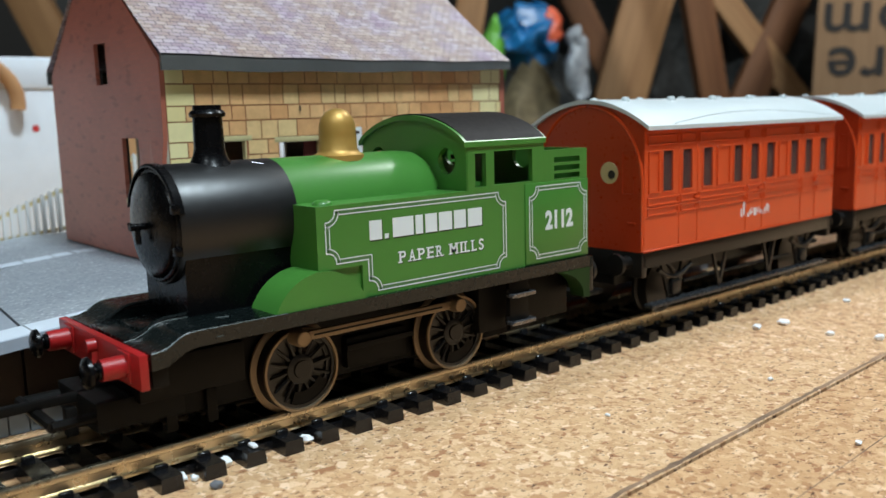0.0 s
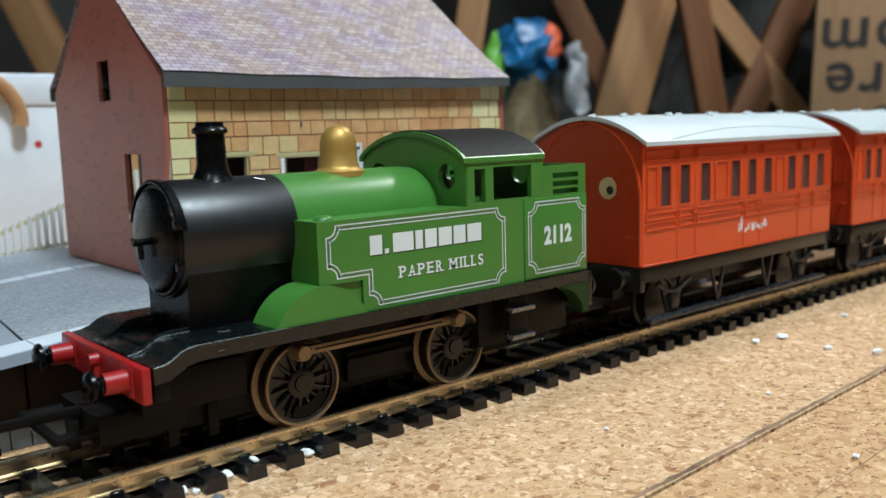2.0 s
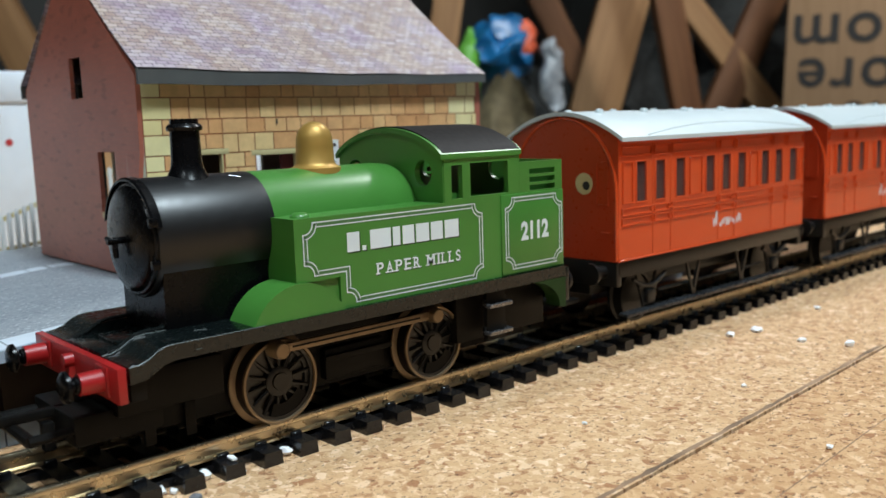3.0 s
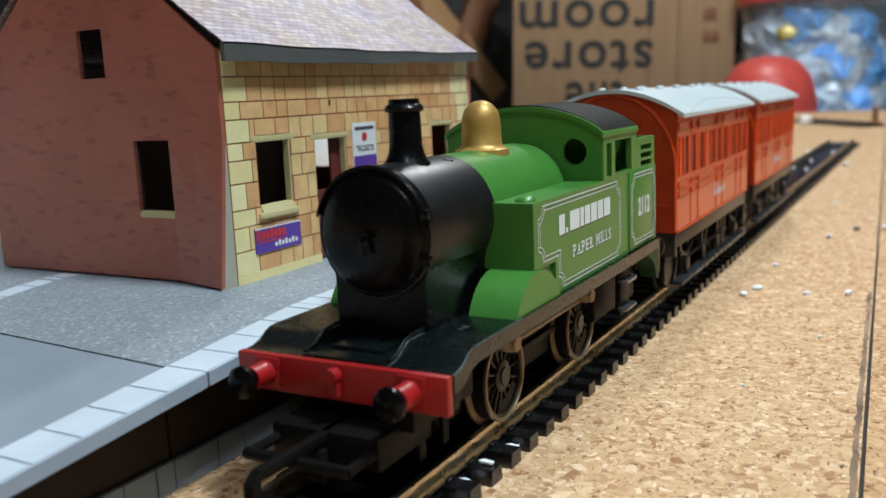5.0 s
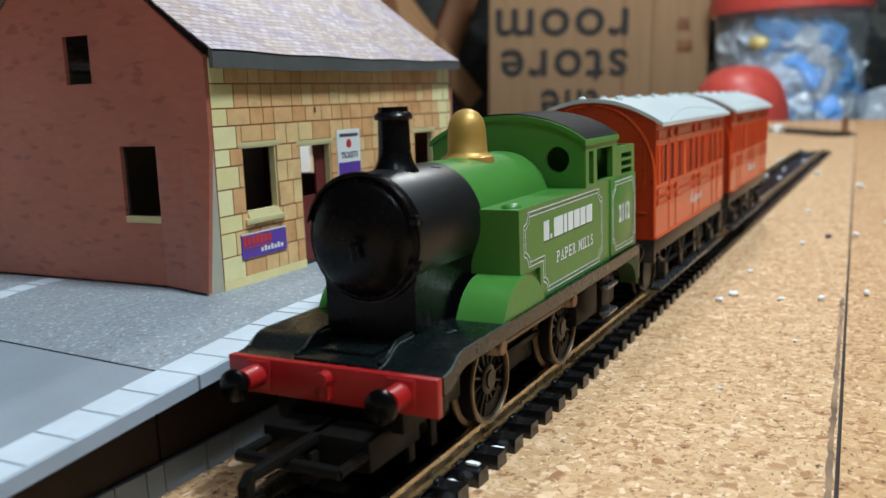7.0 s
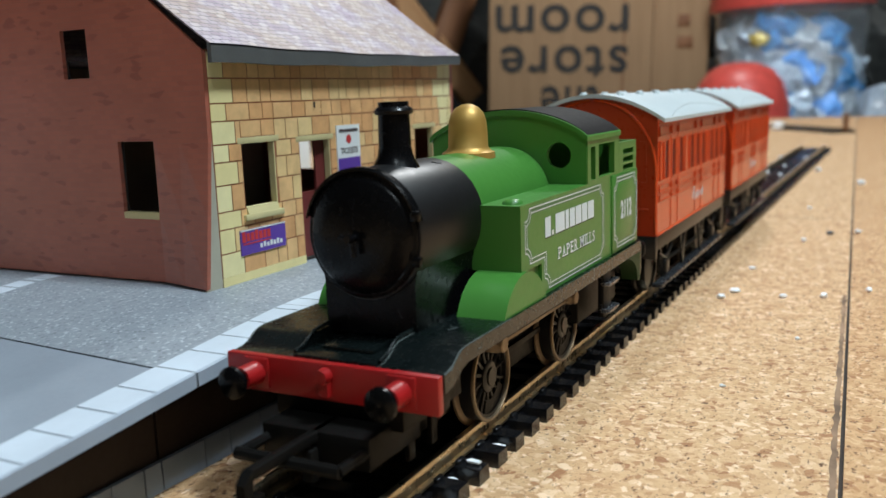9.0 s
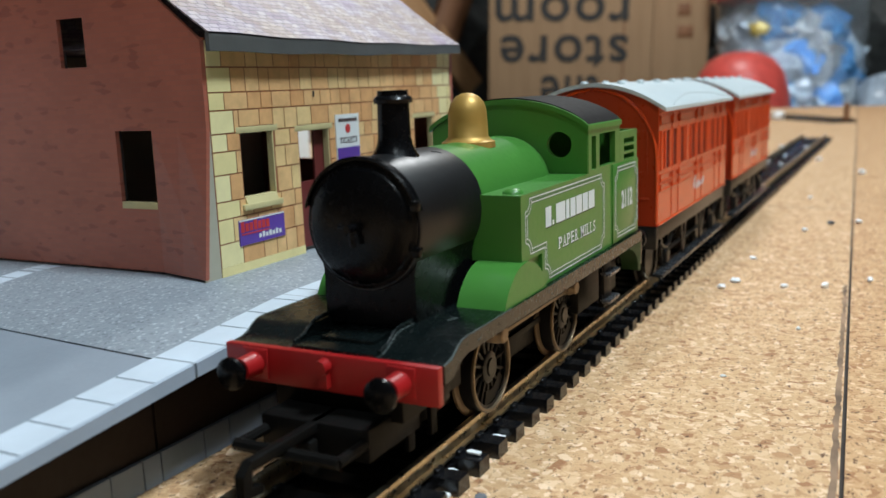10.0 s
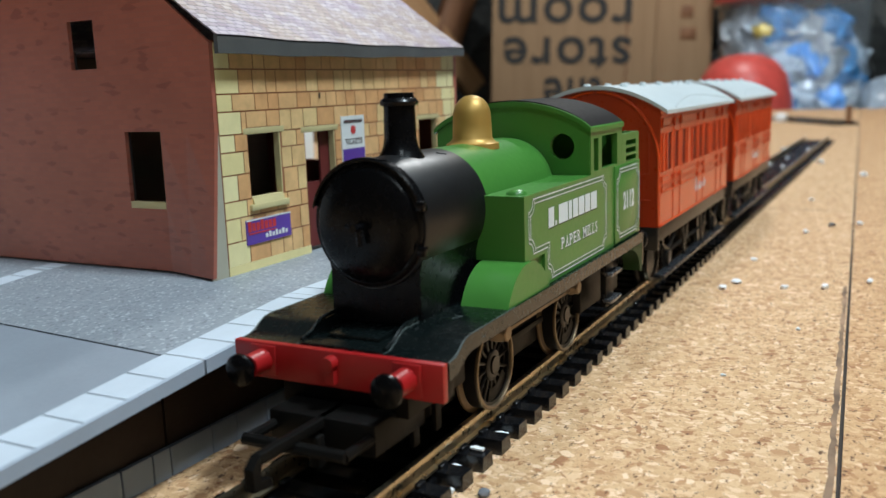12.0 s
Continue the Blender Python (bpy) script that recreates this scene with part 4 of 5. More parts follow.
PY0, PY1 = 20.0, 136.0
for x0, x1 in ((-75.0, -4.25), (-3.75, 240.0)):
    xs = [x0] + [v for v in (26.0,) if x0 < v < x1] + [x1]
    b = prism([(v, deck_z(v)) for v in xs] + [(v, deck_z(v) - 1.8) for v in reversed(xs)], "y", PY0, PY1, 0.15)
    for v in b.verts:
        if abs(v.co.x + 4) < 0.7:
            v.co.x += 0.085 * (v.co.y - 30)
    part("deck", b, DECK if x1 > 0 else PLAINDECK, platform, "speckled grey platform surface", smooth=False)
    part("nosing", prism([(v, deck_z(v) + 0.1) for v in xs] + [(v, deck_z(v) - 1.9) for v in reversed(xs)], "y", PY0 - 0.35, PY0 + 0.3, 0.25), LIP, platform, "rounded platform edge, pale card darkened for its shading")
    # wall coloured dark in place of the shadow under the platform edge
    part("retaining_wall", prism([(v, deck_z(v) - 1.8) for v in xs] + [(x1, 0.0), (x0, 0.0)], "y", PY0 + 8.6, PY1 - 2.0), BROWN, platform, "platform wall painted dark for the shadow under its edge", smooth=False)


def slab(x0, x1, y0, y1, h=0.12, drop=0.0):
    return prism([(x0, deck_z(x0) - drop), (x1, deck_z(x1) - drop), (x1, deck_z(x1) + h), (x0, deck_z(x0) + h)], "y", y0, y1, 0.03)


x = -72.0
while x < 236:
    w = 6.8
    if x < -4 < x + w:
        part("edge_slab", slab(x, -4.4, PY0 + 0.35, 27.6), PALE, platform)
        x = -3.6
        continue
    part("edge_slab", slab(x, x + w - 0.4, PY0 + 0.35, 27.6), PALE, platform)
    x += w
x = -74.0
while x < 31:
    part("line_slab", slab(x, min(x + 6.3, 31.5), 89.5, 94.5, 0.08), PALE, platform)
    x += 6.8
x = -74.0
k = 0
while x < 200:
    w = 7.4 + 1.8 * math.sin(k * 2.1)
    if x < -4 < x + w:
        w = -4 - x + 0.01
    # blocks stop where the painted shadow on the wall begins
    hz = 4.6
    part("wall_block", box(x, x + w - 0.22, PY0 + 7.8, PY0 + 8.8, 0, hz, 0.1, 1), WALLBLUE, platform, smooth=False)
    x += w
    k += 1

# ---- station building ----
station = thing("station_building", "printed card station building with sandstone front and red brick gable", "building", at=(81, 83, 21))
BX0, BX1, BY0, BY1, EAVE, RIDGE = 33.0, 130.0, 47.0, 115.5, 64.8, 93.2
MID, HALF = (BY0 + BY1) / 2, (BY1 - BY0) / 2
GZ = 21.2


def gable_top(y):
    return RIDGE - abs(y - MID) * (RIDGE - EAVE) / HALF


GW = [(76.0, 83.2, 61.3, 70.7), (60.7, 70.2, 34.9, 48.9)]
cols = [BY0, BY1, MID] + [MID + s * (RIDGE - 70.7) * HALF / (RIDGE - EAVE) for s in (-1, 1)]
g = holed(cols, [GZ, EAVE, RIDGE], GW, BX0 - 0.95, BX0, "x", gable_top, uv=True)
for v in g.verts:
    t = max(0.0, 1 - (v.co.y - BY0) / 14.0) * max(0.0, (50 - v.co.z) / 30.0)
    v.co.x -= 3.7 * min(t, 1.0)
    if v.co.z < GZ + 0.01:
        v.co.z += 0.45
gable = part("gable_wall", g, BRICK, station, "red brick paper on a warped card gable", smooth=False)
part("gable_wall", holed(cols, [GZ, EAVE, RIDGE], [(91.5, 104.0, 35.0, 50.0)], BX1, BX1 + 1.6, "x", gable_top, uv=True), BRICK, station, smooth=False)
OPEN = [(41.0, 51.0, 35.4, 47.7), (59.3, 70.4, GZ, 47.0), (92.5, 101.0, 35.4, 47.4), (109.0, 119.0, 35.4, 47.4)]
front = part("front_wall", holed([BX0, BX1], [GZ, EAVE + 0.5], OPEN, BY0, BY0 + 1.5, "y"), MORTAR, station, "printed sandstone block wall with cut openings", smooth=False)
part("back_wall", holed([BX0, BX1], [GZ, EAVE + 0.5], [(48.0, 53.2, 33, 52), (98.5, 100.8, 33, 48)], BY1 - 1.5, BY1, "y"), CARD, station, smooth=False)
# floor and gable lining are blackened to read as an unlit interior
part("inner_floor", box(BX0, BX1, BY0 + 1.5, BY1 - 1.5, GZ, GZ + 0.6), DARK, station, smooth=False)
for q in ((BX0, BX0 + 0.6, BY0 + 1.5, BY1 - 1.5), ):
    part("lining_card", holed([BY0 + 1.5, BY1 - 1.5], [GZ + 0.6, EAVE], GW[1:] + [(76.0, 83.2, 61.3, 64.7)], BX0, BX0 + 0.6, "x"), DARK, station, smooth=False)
for k, (x0, x1, z0, z1) in enumerate(OPEN):
    if k != 1:
        part("sill", box(x0 - 0.9, x1 + 0.9, BY0 - 0.8, BY0 + 0.2, z0 - 2.5, z0 - 1.3, 0.12), CREAM, front, "cream card window sill")
        part("sill_slope", prism([(BY0 - 0.7, z0 - 1.32), (BY0 - 0.2, z0 + 0.06), (BY0 + 1.3, z0 + 0.06), (BY0 + 1.3, z0 - 1.32)], "x", x0 + 0.05, x1 - 0.4), CREAM, front, "pale sloping paper ledge under the window", smooth=False)
    part("lintel", box(x0 - 1.2, x1 + 1.4, BY0 - 0.12, BY0 + 0.3, z1, z1 + 1.2, 0.05), CREAM, front, "cream printed lintel")
    part("reveal", box(x1 - 0.35, x1, BY0, BY0 + 1.4, z0, z1), CREAM, front, smooth=False)
part("half_door", box(59.5, 70.2, BY0 + 2.2, BY0 + 3.0, GZ, 36.0), MAROON, station, "maroon half-open station door", smooth=False)
part("door_leaf", box(66.8, 70.3, BY0 + 1.6, BY0 + 2.1, GZ, 47.0), MAROON, station, smooth=False)
part("gable_sill", box(BX0 - 1.05, BX0 + 0.5, 60.8, 70.1, 33.9, 35.2, 0.05), CREAM, station)

part("corner_flap", prism([(33.0, GZ), (28.7, GZ), (30.9, 36.0), (32.5, 52.0), (33.0, 52.0)], "y", BY0 + 0.1, BY0 + 0.5), CARD, station, "bare cream card at the split corner", smooth=False)
part("staple", tube([(65.1, BY0 - 0.3, 54.0), (65.1, BY0 - 0.3, 55.2)], 0.22, 6), STEEL, front)

# printed blocks, each a thin piece on the brown ground
rng = random.Random(5)
rows, z = [], GZ + 1.6
while z < EAVE - 1.0:
    h = rng.choice((3.3, 4.3, 4.6, 5.0))
    rows.append((z, min(z + h, EAVE + 0.2)))
    z += h
for r, (z0, z1) in enumerate(rows):
    x = BX0
    k = 0
    while x < BX1 - 0.8:
        quoin = k == 0
        w = (4.2 if r % 2 else 6.4) if quoin else rng.uniform(2.6, 6.8)
        x1 = min(x + w, BX1)
        spans = [(x, x1)]
        for o in OPEN:
            if z1 > o[2] - 0.1 and z0 < o[3] + 1.0:
                spans = [q for a, b in spans for q in ((a, min(b, o[0] - 0.15)), (max(a, o[1] + 0.15), b)) if q[1] - q[0] > 0.7]
        for a, b in spans:
            yellow = quoin or b > BX1 - 5
            part("block", box(a + 0.14, b - 0.14, BY0 - 0.09, BY0 + 0.05, z0 + 0.14, z1 - 0.14), QUOIN if yellow else STONE, front, smooth=False)
        x = x1
        k += 1
    for o in OPEN:
        for a, b in ((z0, min(z1, o[2] - 1.6)), (max(z0, o[3] + 1.2), z1)):
            if b - a > 0.5 and z1 > o[2] - 0.1 and z0 < o[3] + 1.0:
                mid = (o[0] + o[1]) / 2 + rng.uniform(-1.5, 1.5)
                for u0, u1 in ((o[0] - 0.15, mid), (mid, o[1] + 0.15)):
                    part("block", box(u0 + 0.14, u1 - 0.14, BY0 - 0.09, BY0 + 0.05, a + 0.14, b - 0.14), STONE, front, smooth=False)
part("plinth_strip", box(BX0, 59.2, BY0 - 0.14, BY0 + 0.05, GZ, GZ + 1.7), QUOIN, front, smooth=False)
part("plinth_strip", box(70.5, BX1, BY0 - 0.14, BY0 + 0.05, GZ, GZ + 1.7), QUOIN, front, smooth=False)

# posters
ad = part("poster", box(38.4, 52.3, BY0 - 0.35, BY0 - 0.1, 26.3, 31.2), PURPLE, station, "purple and red enamel advertisement", smooth=False)
for k in range(7):
    part("poster_bar", box(38.8 + k * 1.26, 39.8 + k * 1.26, BY0 - 0.42, BY0 - 0.3, 28.9 - 0.1 * (k == 0), 30.5 + 0.35 * (k in (0, 3))), POSTRED, ad, smooth=False)
part("poster_rule", box(39.0, 47.4, BY0 - 0.42, BY0 - 0.3, 28.3, 28.55), POSTRED, ad, smooth=False)
part("poster_edge", box(38.4, 52.3, BY0 - 0.42, BY0 - 0.3, 30.95, 31.2), PAPER, ad, smooth=False)
for k in range(7):
    part("poster_bar", box(44.0 + k * 1.05, 44.7 + k * 1.05, BY0 - 0.42, BY0 - 0.3, 27.1, 27.9 + 0.3 * (k % 2)), PAPER, ad, smooth=False)
tk = part("poster", box(72.8, 82.2, BY0 - 0.35, BY0 - 0.1, 38.4, 49.8), PAPER, station, "pale ticket poster with red disc and purple foot", smooth=False)
part("poster_disc", lathe([(BY0 - 0.34, 1.0), (BY0 - 0.42, 1.0), (BY0 - 0.42, 0.02)], "y", (77.5, 0, 46.6), 20), POSTRED, tk)
part("poster_band", box(73.0, 82.0, BY0 - 0.42, BY0 - 0.3, 38.6, 42.4), PURPLE, tk, smooth=False)
writing("TICKETS", tk, STEEL, 1.3, Matrix.Translation((77.5, BY0 - 0.44, 43.4)) @ FACING, 0.01, width=7.0)
part("poster_bar", box(73.8, 81.4, BY0 - 0.42, BY0 - 0.3, 48.2, 48.9), STEEL, tk, smooth=False)

# roof: two printed sheets over a grey folded edge
rs = (RIDGE - EAVE) / HALF
SPAN, KICK = HALF + 2.7, 2.2
for s in (-1, 1):
    e = MID + s * SPAN
    b = bmesh.new()
    layer = b.loops.layers.uv.new("UVMap")
    nx, ny = 24, 10
    grid = {}
    for i in range(nx + 1):
        for j in range(ny + 1):
            x = 31.6 + 100.0 * i / nx
            t = j / ny
            sag = 0.5 * math.sin(math.pi * i / nx) * (1 - t) * (1 if s < 0 else 0.3)
            y = e + (MID - e) * t
            z = RIDGE + 1.4 - abs(y - MID) * rs - sag + 0.12 * math.sin(i * 0.9) * (1 - t) + KICK * (1 - t) ** 3
            grid[i, j] = b.verts.new((x, y, z))
    slope = math.hypot(SPAN, SPAN * rs)
    for i in range(nx):
        for j in range(ny):
            f = b.faces.new((grid[i, j], grid[i + 1, j], grid[i + 1, j + 1], grid[i, j + 1]))
            for l, (p, q) in zip(f.loops, ((i, j), (i + 1, j), (i + 1, j + 1), (i, j + 1))):
                l[layer].uv = (100.8 * p / nx, slope * q / ny)
    gg = bmesh.ops.extrude_face_region(b, geom=b.faces[:])
    bmesh.ops.translate(b, vec=(0, 0, -0.35), verts=[v for v in gg["geom"] if isinstance(v, bmesh.types.BMVert)])
    rf = part("roof_sheet", b, TILES, station, "glossy printed roof of small lilac-grey tiles", smooth=False)
    z0 = RIDGE + 1.4 - SPAN * rs + KICK
    pts = [(31.6 + 100.0 * i / 24, z0 - 0.5 * math.sin(math.pi * i / 24) + 0.12 * math.sin(i * 0.9)) for i in range(25)]
    b2 = prism([(x, z - 0.02) for x, z in pts] + [(x, z - 3.4 + 0.011 * (x - 31.6)) for x, z in reversed(pts)], "y", *sorted((e, e - s * 0.9)))
    part("eave_board", b2, FASCIA, station, "dark grey folded card eave", smooth=False)

# ---- fence and white carton behind the platform ----
fence = thing("picket_fence", "cream plastic picket fence climbing behind the platform", "fence", at=(10, 138, 18))
for k in range(48):
    x = -34 + k * 2.15
    z0 = max(14.0, deck_z(x) - 2.0)
    h = 24.2 + 0.37 * (x - 10)
    part("picket", prism([(x, z0), (x + 1.1, z0), (x + 1.1, h - 0.6), (x + 0.55, h), (x, h - 0.6)], "y", 137.6, 138.4), PAPER, fence, smooth=False)
part("fence_rail", prism([(-34, 5.8), (69, 43.6), (69, 44.8), (-34, 7.0)], "y", 138.4, 139.0), CREAM, fence, smooth=False)
part("fence_rail", prism([(-34, 15.0), (69, 24.2), (69, 25.2), (-34, 16.0)], "y", 138.4, 139.0), CREAM, fence, smooth=False)
carton = thing("white_carton", "large plain white carton with a small red mark", "carton", at=(20, 260, 0))
part("carton_body", box(-110, 305, 232, 330, 0, 76, 0.8), CARTON, carton, "plain white carton side")
part("red_mark", lathe([(231.9, 1.4), (231.8, 1.3), (231.8, 0.05)], "y", (60.5, 0, 51), 16), POSTRED, carton)
part("carton_lid", box(-111, 306, 231, 331, 66, 78, 0.8), CARTON, carton, "white carton lid")
# added behind the station to give its doorway a pale patch
tall = thing("white_carton", "added white block that shows pale through the station doorway", "carton", at=(232, 208, 0))
part("carton_body", box(204, 260, 190, 228, 0, 58, 0.8), PAPER, tall, "plain white carton side")
lath = thing("wooden_lath", "sawn brown lath standing behind the station", "lath", at=(62, 150, 0))
part("lath_bar", box(56, 68, 147, 152, 0, 62, 0.6), TIMBER, lath)
hoop = thing("bent_cane", "bent brown wooden cane leaning against the white carton", "cane", at=(44, 228, 60))
part("cane_bar", tube([(37 + 17 * math.cos(radians(a)), 228.2, 61 + 16 * math.sin(radians(a))) for a in range(-10, 181, 10)], 2.8, 10), TIMBER, hoop)


# ---- loft timbers ----
def timber(name, a, b, width, thick, material, label):
    """A sawn board between two points, its broad side towards the room."""
    a, b = Vector(a), Vector(b)
    length = (b - a).length
    ob = tagged(link(name, box(-length / 2, length / 2, -thick / 2, thick / 2, -width / 2, width / 2, 4.0), material, None, True), label, "timber", "roof timbers")
    way = (b - a).normalized()
    out = Vector((-0.65, -0.76, 0))
    out = (out - way * out.dot(way)).normalized()
    m = Matrix((way, -out, way.cross(-out))).transposed().to_4x4()
    ob.matrix_basis = Matrix.Translation((a + b) / 2 * MM) @ m
    return ob


def stretch(p, q, lo=-250.0, hi=1500.0):
    """Carry a line through two points down to the floor and up to the ceiling."""
    p, q = Vector(p), Vector(q)
    d = q - p
    return p + d * ((lo - p.z) / d.z), p + d * ((hi - p.z) / d.z)


timber("roof_strut", *stretch((1752, 1269, 82), (1832, 1249, 318)), 125, 45, TIMBER, "broad leaning roof strut of pale sawn timber")
timber("roof_strut", *stretch((2040, 1040, 165), (1974, 1126, 313)), 62, 45, TIMBER, "narrow leaning roof strut of pale sawn timber")
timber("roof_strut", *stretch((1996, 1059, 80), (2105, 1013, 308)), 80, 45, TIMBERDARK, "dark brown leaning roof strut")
timber("roof_strut", *stretch((1470, 1540, 180), (1500, 1536, 330)), 75, 45, TIMBER, "pale sawn roof strut behind the station")
timber("roof_strut", *stretch((697, 2183, 220), (649, 2225, 360)), 95, 45, TIMBER, "leaning pale roof strut by the wall")
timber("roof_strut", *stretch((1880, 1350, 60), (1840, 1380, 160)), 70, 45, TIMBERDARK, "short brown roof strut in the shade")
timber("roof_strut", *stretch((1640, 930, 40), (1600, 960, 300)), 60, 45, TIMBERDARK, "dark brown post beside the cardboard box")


def crumple(bm, amount, scale, seed):
    for v in bm.verts:
        n = noise.noise_vector(v.co * scale + Vector((seed, seed * 2, 0)))
        v.co += n * amount
    return bm


def lump(at, size, amount, seed, sub=4):
    b = bmesh.new()
    bmesh.ops.create_icosphere(b, subdivisions=sub, radius=1.0)
    bmesh.ops.scale(b, vec=size, verts=b.verts)
    crumple(b, amount, 2.2 / max(size), seed)
    bmesh.ops.translate(b, vec=at, verts=b.verts)
    return b


BLUE = plain("blue_plastic", (0.012, 0.15, 0.36), 0.35, vary=0.3, grain=60.0, relief=0.2)
ORANGEBAG = plain("orange_plastic", (0.72, 0.13, 0.06), 0.4, vary=0.2, grain=60.0)
RUBYLID = plain("red_plastic", (0.58, 0.075, 0.06), 0.4, vary=0.15, grain=60.0)
LIME = plain("lime_plastic", (0.16, 0.48, 0.06), 0.4, vary=0.2, grain=60.0)
GREYBAG = plain("grey_film", (0.30, 0.32, 0.34), 0.35, vary=0.4, grain=60.0, relief=0.4)
SACK = plain("tan_cloth", (0.15, 0.115, 0.06), 0.8, vary=0.4, grain=60.0, relief=0.4)
HEAPSHADE = plain("shade_dark_heap", (0.032, 0.033, 0.031), 0.7, vary=0.6, grain=20.0, relief=0.4)

stand = thing("plastic_sack", "heap of blue, orange and green plastic on a tan sack", "bag", at=(1070, 935, -250))
part("sack_base", lump((1065, 935, -70), (62, 55, 195), 62, 3, 5), SACK, stand, "slumped tan cloth sack")
part("blue_bag", lump((1074, 936, 178), (60, 40, 52), 22, 7), BLUE, stand, "crumpled blue plastic bag")
part("orange_bag", lump((1100, 905, 186), (20, 14, 36), 9, 11), ORANGEBAG, stand, "orange plastic scrap")
part("green_bag", lump((1014, 960, 145), (18, 20, 66), 10, 13), LIME, stand, "lime green plastic strip")
part("grey_film", lump((1120, 868, 125), (22, 16, 70), 16, 17), GREYBAG, stand, "grey plastic film")

# ---- cardboard box with upside-down print ----
boxx = thing("cardboard_box", "tall brown cardboard box with black upside-down printed words", "box", at=(1800, 640, -250))
BA = 22.0
FACE = Matrix.Translation((1762, 594, 0)) @ Matrix.Rotation(radians(BA - 90), 4, "Z") @ Matrix.Rotation(radians(2.0), 4, "Y")


def on_box(bm):
    bmesh.ops.transform(bm, matrix=FACE, verts=bm.verts)
    return bm


part("box_body", on_box(box(-168, 182, 0, 260, -246, 470, 3.0)), BOXCARD, boxx, "worn brown corrugated cardboard")
part("box_tape", on_box(box(120, 124, -1.2, 1, -246, 470)), TIMBERDARK, boxx)
UPSIDE = Matrix.Rotation(math.pi, 4, "Y")
for text, z, h, w, dx in (("room", 178, 82, 285, 0), ("store", 92, 82, 272, 6), ("the", 6, 82, 130, 24)):
    writing(text, boxx, INK, h, FACE @ Matrix.Translation((dx - 12, -1.6, z + h * 0.75)) @ UPSIDE @ FACING, 0.017, width=w, spacing=1.12)

# added body stands in for the brown right side of the printed box
second = thing("cardboard_box", "brown body with smudged ink standing in for the right side of the printed box", "box", at=(1880, 400, -250))
part("box_body", on_box(box(186, 306, 26, 250, -246, 480, 3.0)), BOXCARD, second, "scuffed brown corrugated cardboard")
for z, w in ((150, 34), (196, 26)):
    part("ink_smudge", on_box(box(238, 238 + w, 24.6, 26.6, z, z + 26, 0.5)), TIMBERDARK, second, "smudged black print")

# ---- storage tub and red bucket ----
tub = thing("storage_tub", "clear plastic storage tub with red lid, full of coloured toys", "tub", at=(1905, 152, -250))
TUBGLASS = glass_material("clear_tub_plastic", (0.93, 0.97, 1.0), 0.12, 0.93)
shell = part("tub_body", lathe([(-250, 120), (-248, 135), (200, 150), (202, 158), (208, 158), (208, 146), (-240, 130), (-240, 0.5)], "z", (1905, 152, -2), 40), TUBGLASS, tub, "clear ribbed plastic tub")
shell.visible_shadow = False
part("tub_lid", lathe([(209, 160), (240, 160), (248, 153), (252, 0.5)], "z", (1905, 152, -2), 40), RUBYLID, tub, "red plastic lid")
rng = random.Random(9)
YELLOW = plain("yellow_plastic", (0.40, 0.29, 0.05), 0.4)
SKY = plain("sky_blue_plastic", (0.05, 0.22, 0.55), 0.4)
PALEFILM = plain("pale_blue_grey_film", (0.30, 0.35, 0.41), 0.3, vary=0.4, grain=60.0, relief=0.4)
for k in range(46):
    side = k % 8
    mat = (PALEFILM, GREYBAG, GREYBAG, PALEFILM, BLUE, GREYBAG, PALEFILM, SKY)[(side + (k // 8) % 2) % 8] if side < 4 else (SKY, PALEFILM, BLUE, GREYBAG, SKY, PALEFILM)[(k * 5 + k // 8) % 6]
    an, zz = radians(110 + (k % 8) * 22 + rng.uniform(-8, 8)), -190 + 66 * (k // 8) + rng.uniform(-12, 12)
    part("toy", lump((1905 + 100 * math.cos(an), 152 + 100 * math.sin(an), zz), (36, 46, 50), 24, k, 3), mat, tub)
part("toy", lump((1772, 196, 145), (8, 20, 13), 9, 99, 3), YELLOW, tub)
pail = thing("red_bucket", "upturned red plastic bucket by the storage tub", "bucket", at=(1620, 193, -250))
part("bucket_body", lathe([(-250, 105), (-246, 108), (20, 84), (60, 74), (84, 56), (96, 30), (99, 0.5)], "z", (1612, 202, 0), 40), RUBYLID, pail)

film_bag = thing("film_bag", "crumpled blue-white plastic film bag beside the storage tub", "bag", at=(1880, -20, -250))
part("bag_body", lump((1880, -22, -100), (80, 60, 150), 40, 61), PALEFILM, film_bag)

# ---- invented heaps, coloured near-black for the shade at the back ----
rng = random.Random(21)
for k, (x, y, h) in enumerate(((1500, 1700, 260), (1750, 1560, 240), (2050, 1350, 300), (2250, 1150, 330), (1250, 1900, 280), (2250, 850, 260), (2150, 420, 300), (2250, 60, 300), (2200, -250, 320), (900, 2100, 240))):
    tagged(link("dark_filler_heap", lump((x, y, -250 + h * 0.8), (230, 200, h), 120, 30 + k), HEAPSHADE, None, True), "made-up dark heap filling the shade at the back", "dust sheet", "dust sheets at the back")

# ---- spare track at the end of the board ----
spare = thing("spare_track", "short loose length of black model track across the board", "railway track", at=(1060, 40, 0))
rot = Matrix.Translation((1060, 40, 0)) @ Matrix.Rotation(radians(31), 4, "Z")
for y in (-8.3, 8.3):
    b = box(-95, 95, y - 0.6, y + 0.6, 2.2, 5.0)
    bmesh.ops.transform(b, matrix=rot, verts=b.verts)
    part("rail", b, STEEL, spare)
for k in range(28):
    b = box(-94 + k * 6.8, -90.5 + k * 6.8, -14, 14, 0, 2.3, 0.2, 1)
    bmesh.ops.transform(b, matrix=rot, verts=b.verts)
    part("sleeper", b, SLEEPER, spare)
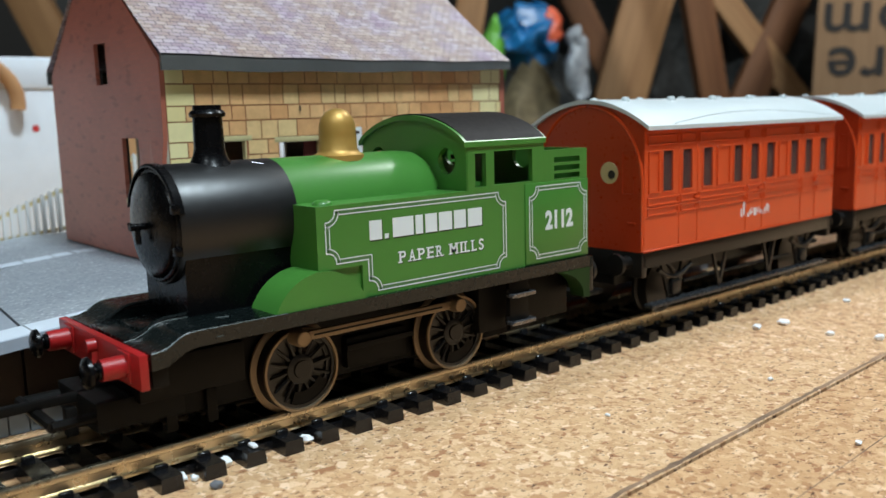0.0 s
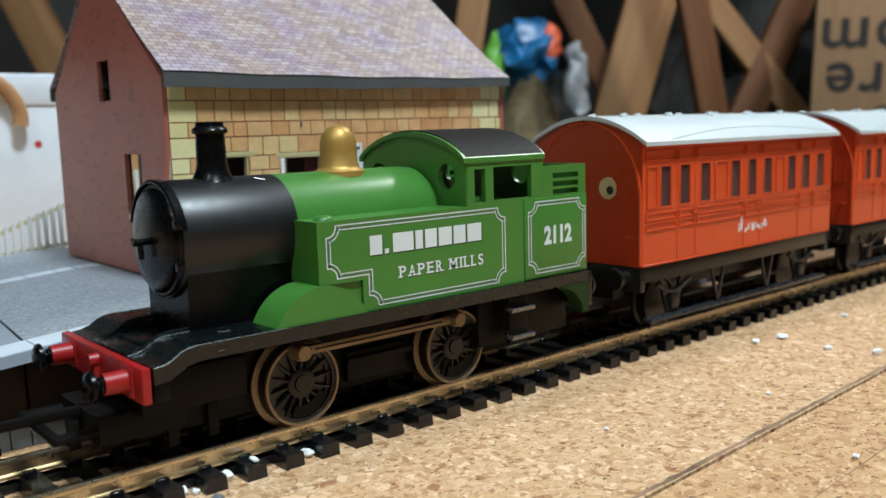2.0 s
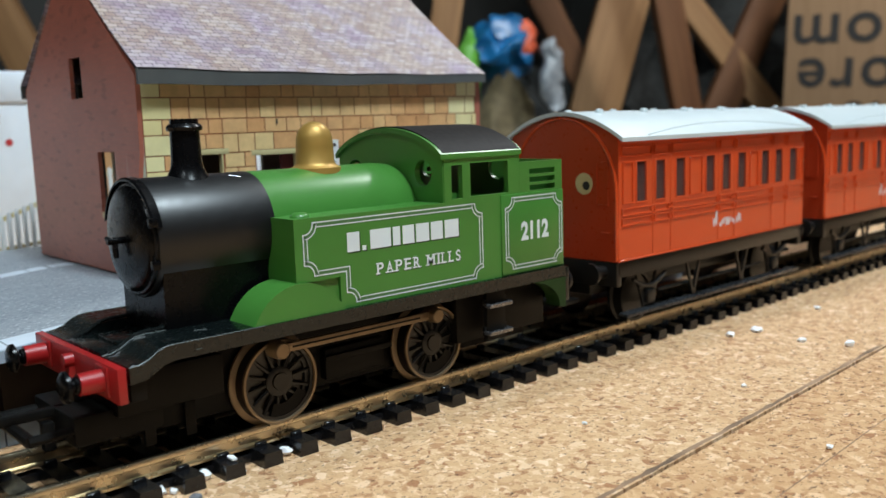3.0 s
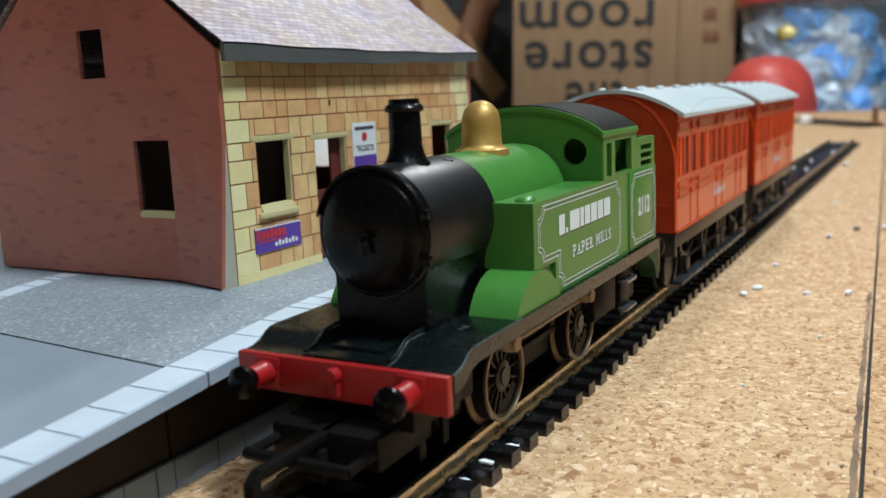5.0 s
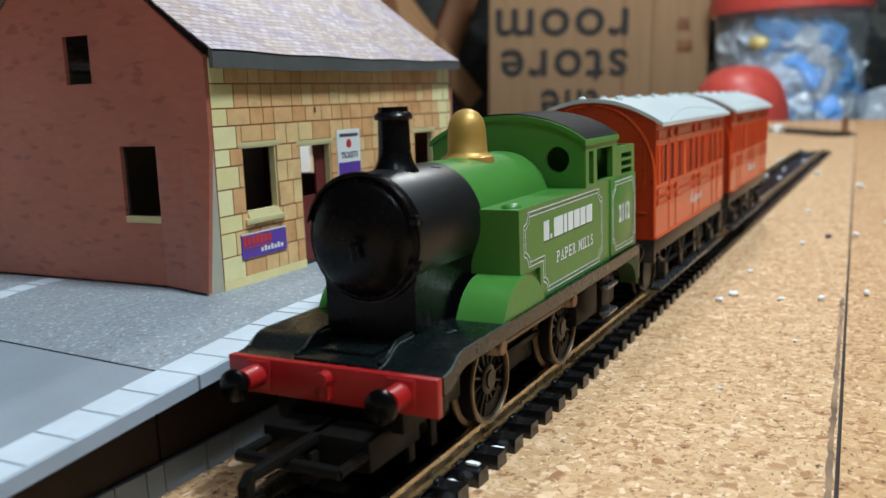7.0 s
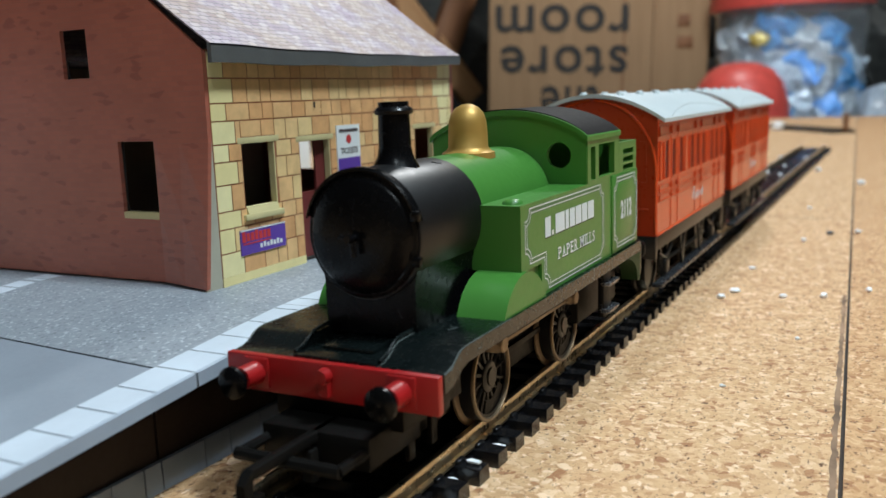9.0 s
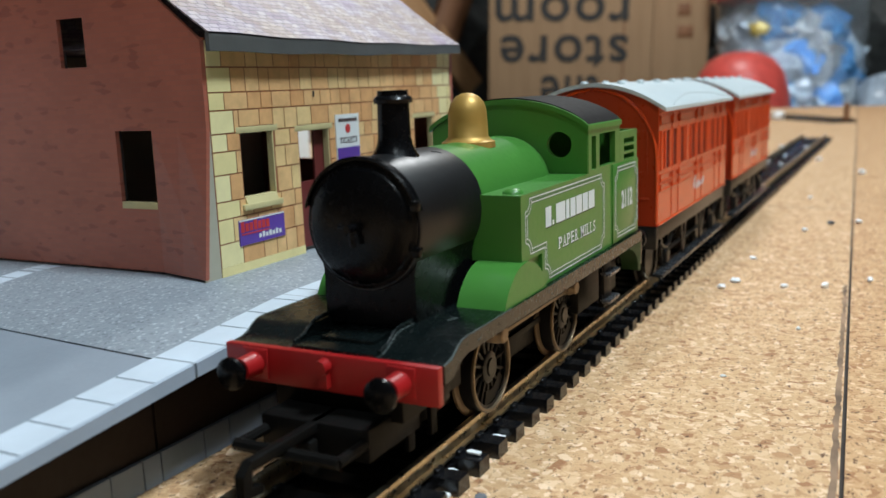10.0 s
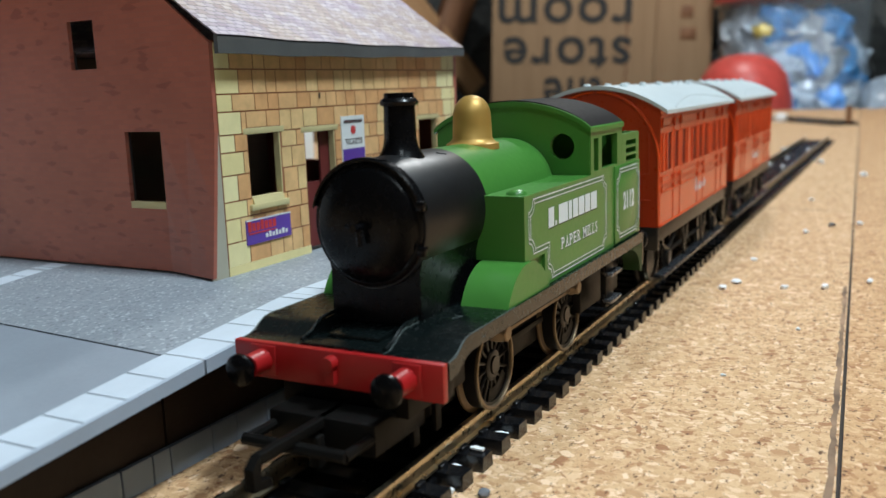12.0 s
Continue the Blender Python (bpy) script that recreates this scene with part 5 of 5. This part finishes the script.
peg = tagged(link("wooden_peg", lathe([(-0.1, 3.2), (20, 3.2), (21, 2.6), (21.5, 0.1)], "z", (990, -9, 0), 14), TIMBERDARK, None, True), "small dark wooden peg standing on the cork", "peg")


# ---- crumbs on the cork ----
def crumb(x, y, size, seed, material, label, category, z=0.0):
    r = random.Random(seed)
    s = (size * r.uniform(0.8, 1.5), size * r.uniform(0.7, 1.0), size * r.uniform(0.5, 0.8))
    b = lump((0, 0, 0), s, size * 0.45, seed, 2)
    low = min(v.co.z for v in b.verts)
    for v in b.verts:
        v.co.z -= low + 0.05
    bmesh.ops.rotate(b, cent=(0, 0, 0), matrix=Matrix.Rotation(r.uniform(0, 6), 3, "Z"), verts=b.verts)
    bmesh.ops.translate(b, vec=(x, y, z), verts=b.verts)
    return tagged(link(category.split()[-1] + "_crumb", b, material, None, True), label, category, "crumbs on the cork")


for k, (x, y, size) in enumerate(((151.5, -27.0, 1.25), (149.0, -39.5, 1.0), (71.5, -37.7, 0.5), (143.1, -24.7, 1.1), (12.9, -10.9, 1.1), (18.5, -13.0, 0.55), (27.1, -11.3, 0.95), (5.9, -11.2, 0.9), (7.2, -12.4, 0.7), (515, -18.7, 2.4), (437, -46.7, 1.9), (264, -52.5, 1.2), (152, -49.1, 1.0), (185, -26.6, 0.8), (163, -59.4, 0.9), (88.6, -73, 0.6), (240, -36, 1.0), (330, -30, 1.1), (300, -62, 1.0), (109, -47, 0.5), (1067, 72, 9.0))):
    crumb(x, y, size, 40 + k, FOAM, "small white crumb of foam on the cork", "foam")
for k, (x, y, z) in enumerate(((393, 8.5, 5.2), (455, -3, 2.3), (470, 6, 2.3), (520, 2, 2.3), (560, 9, 5.2), (585, -5, 2.3))):
    crumb(x, y, 1.4, 120 + k, FOAM, "white crumb of foam between the rails", "foam", z)
flake = tagged(link("paper_flake", prism([(-0.5, -1.3), (0.3, -1.4), (0.6, 0.3), (-0.1, 0.9), (-0.5, 0.4)], "z", 0, 0.3), FOAM, None, False), "white foam flake lying on a sleeper", "foam", "crumbs on the cork")
flake.location = (17.2 * MM, -11.8 * MM, 2.55 * MM)
for k, (x, y, size) in enumerate(((8.4, -17.2, 0.9), (258, -43.3, 1.2))):
    crumb(x, y, size, 80 + k, STONEBIT, "dark grey grit on the cork", "grit")
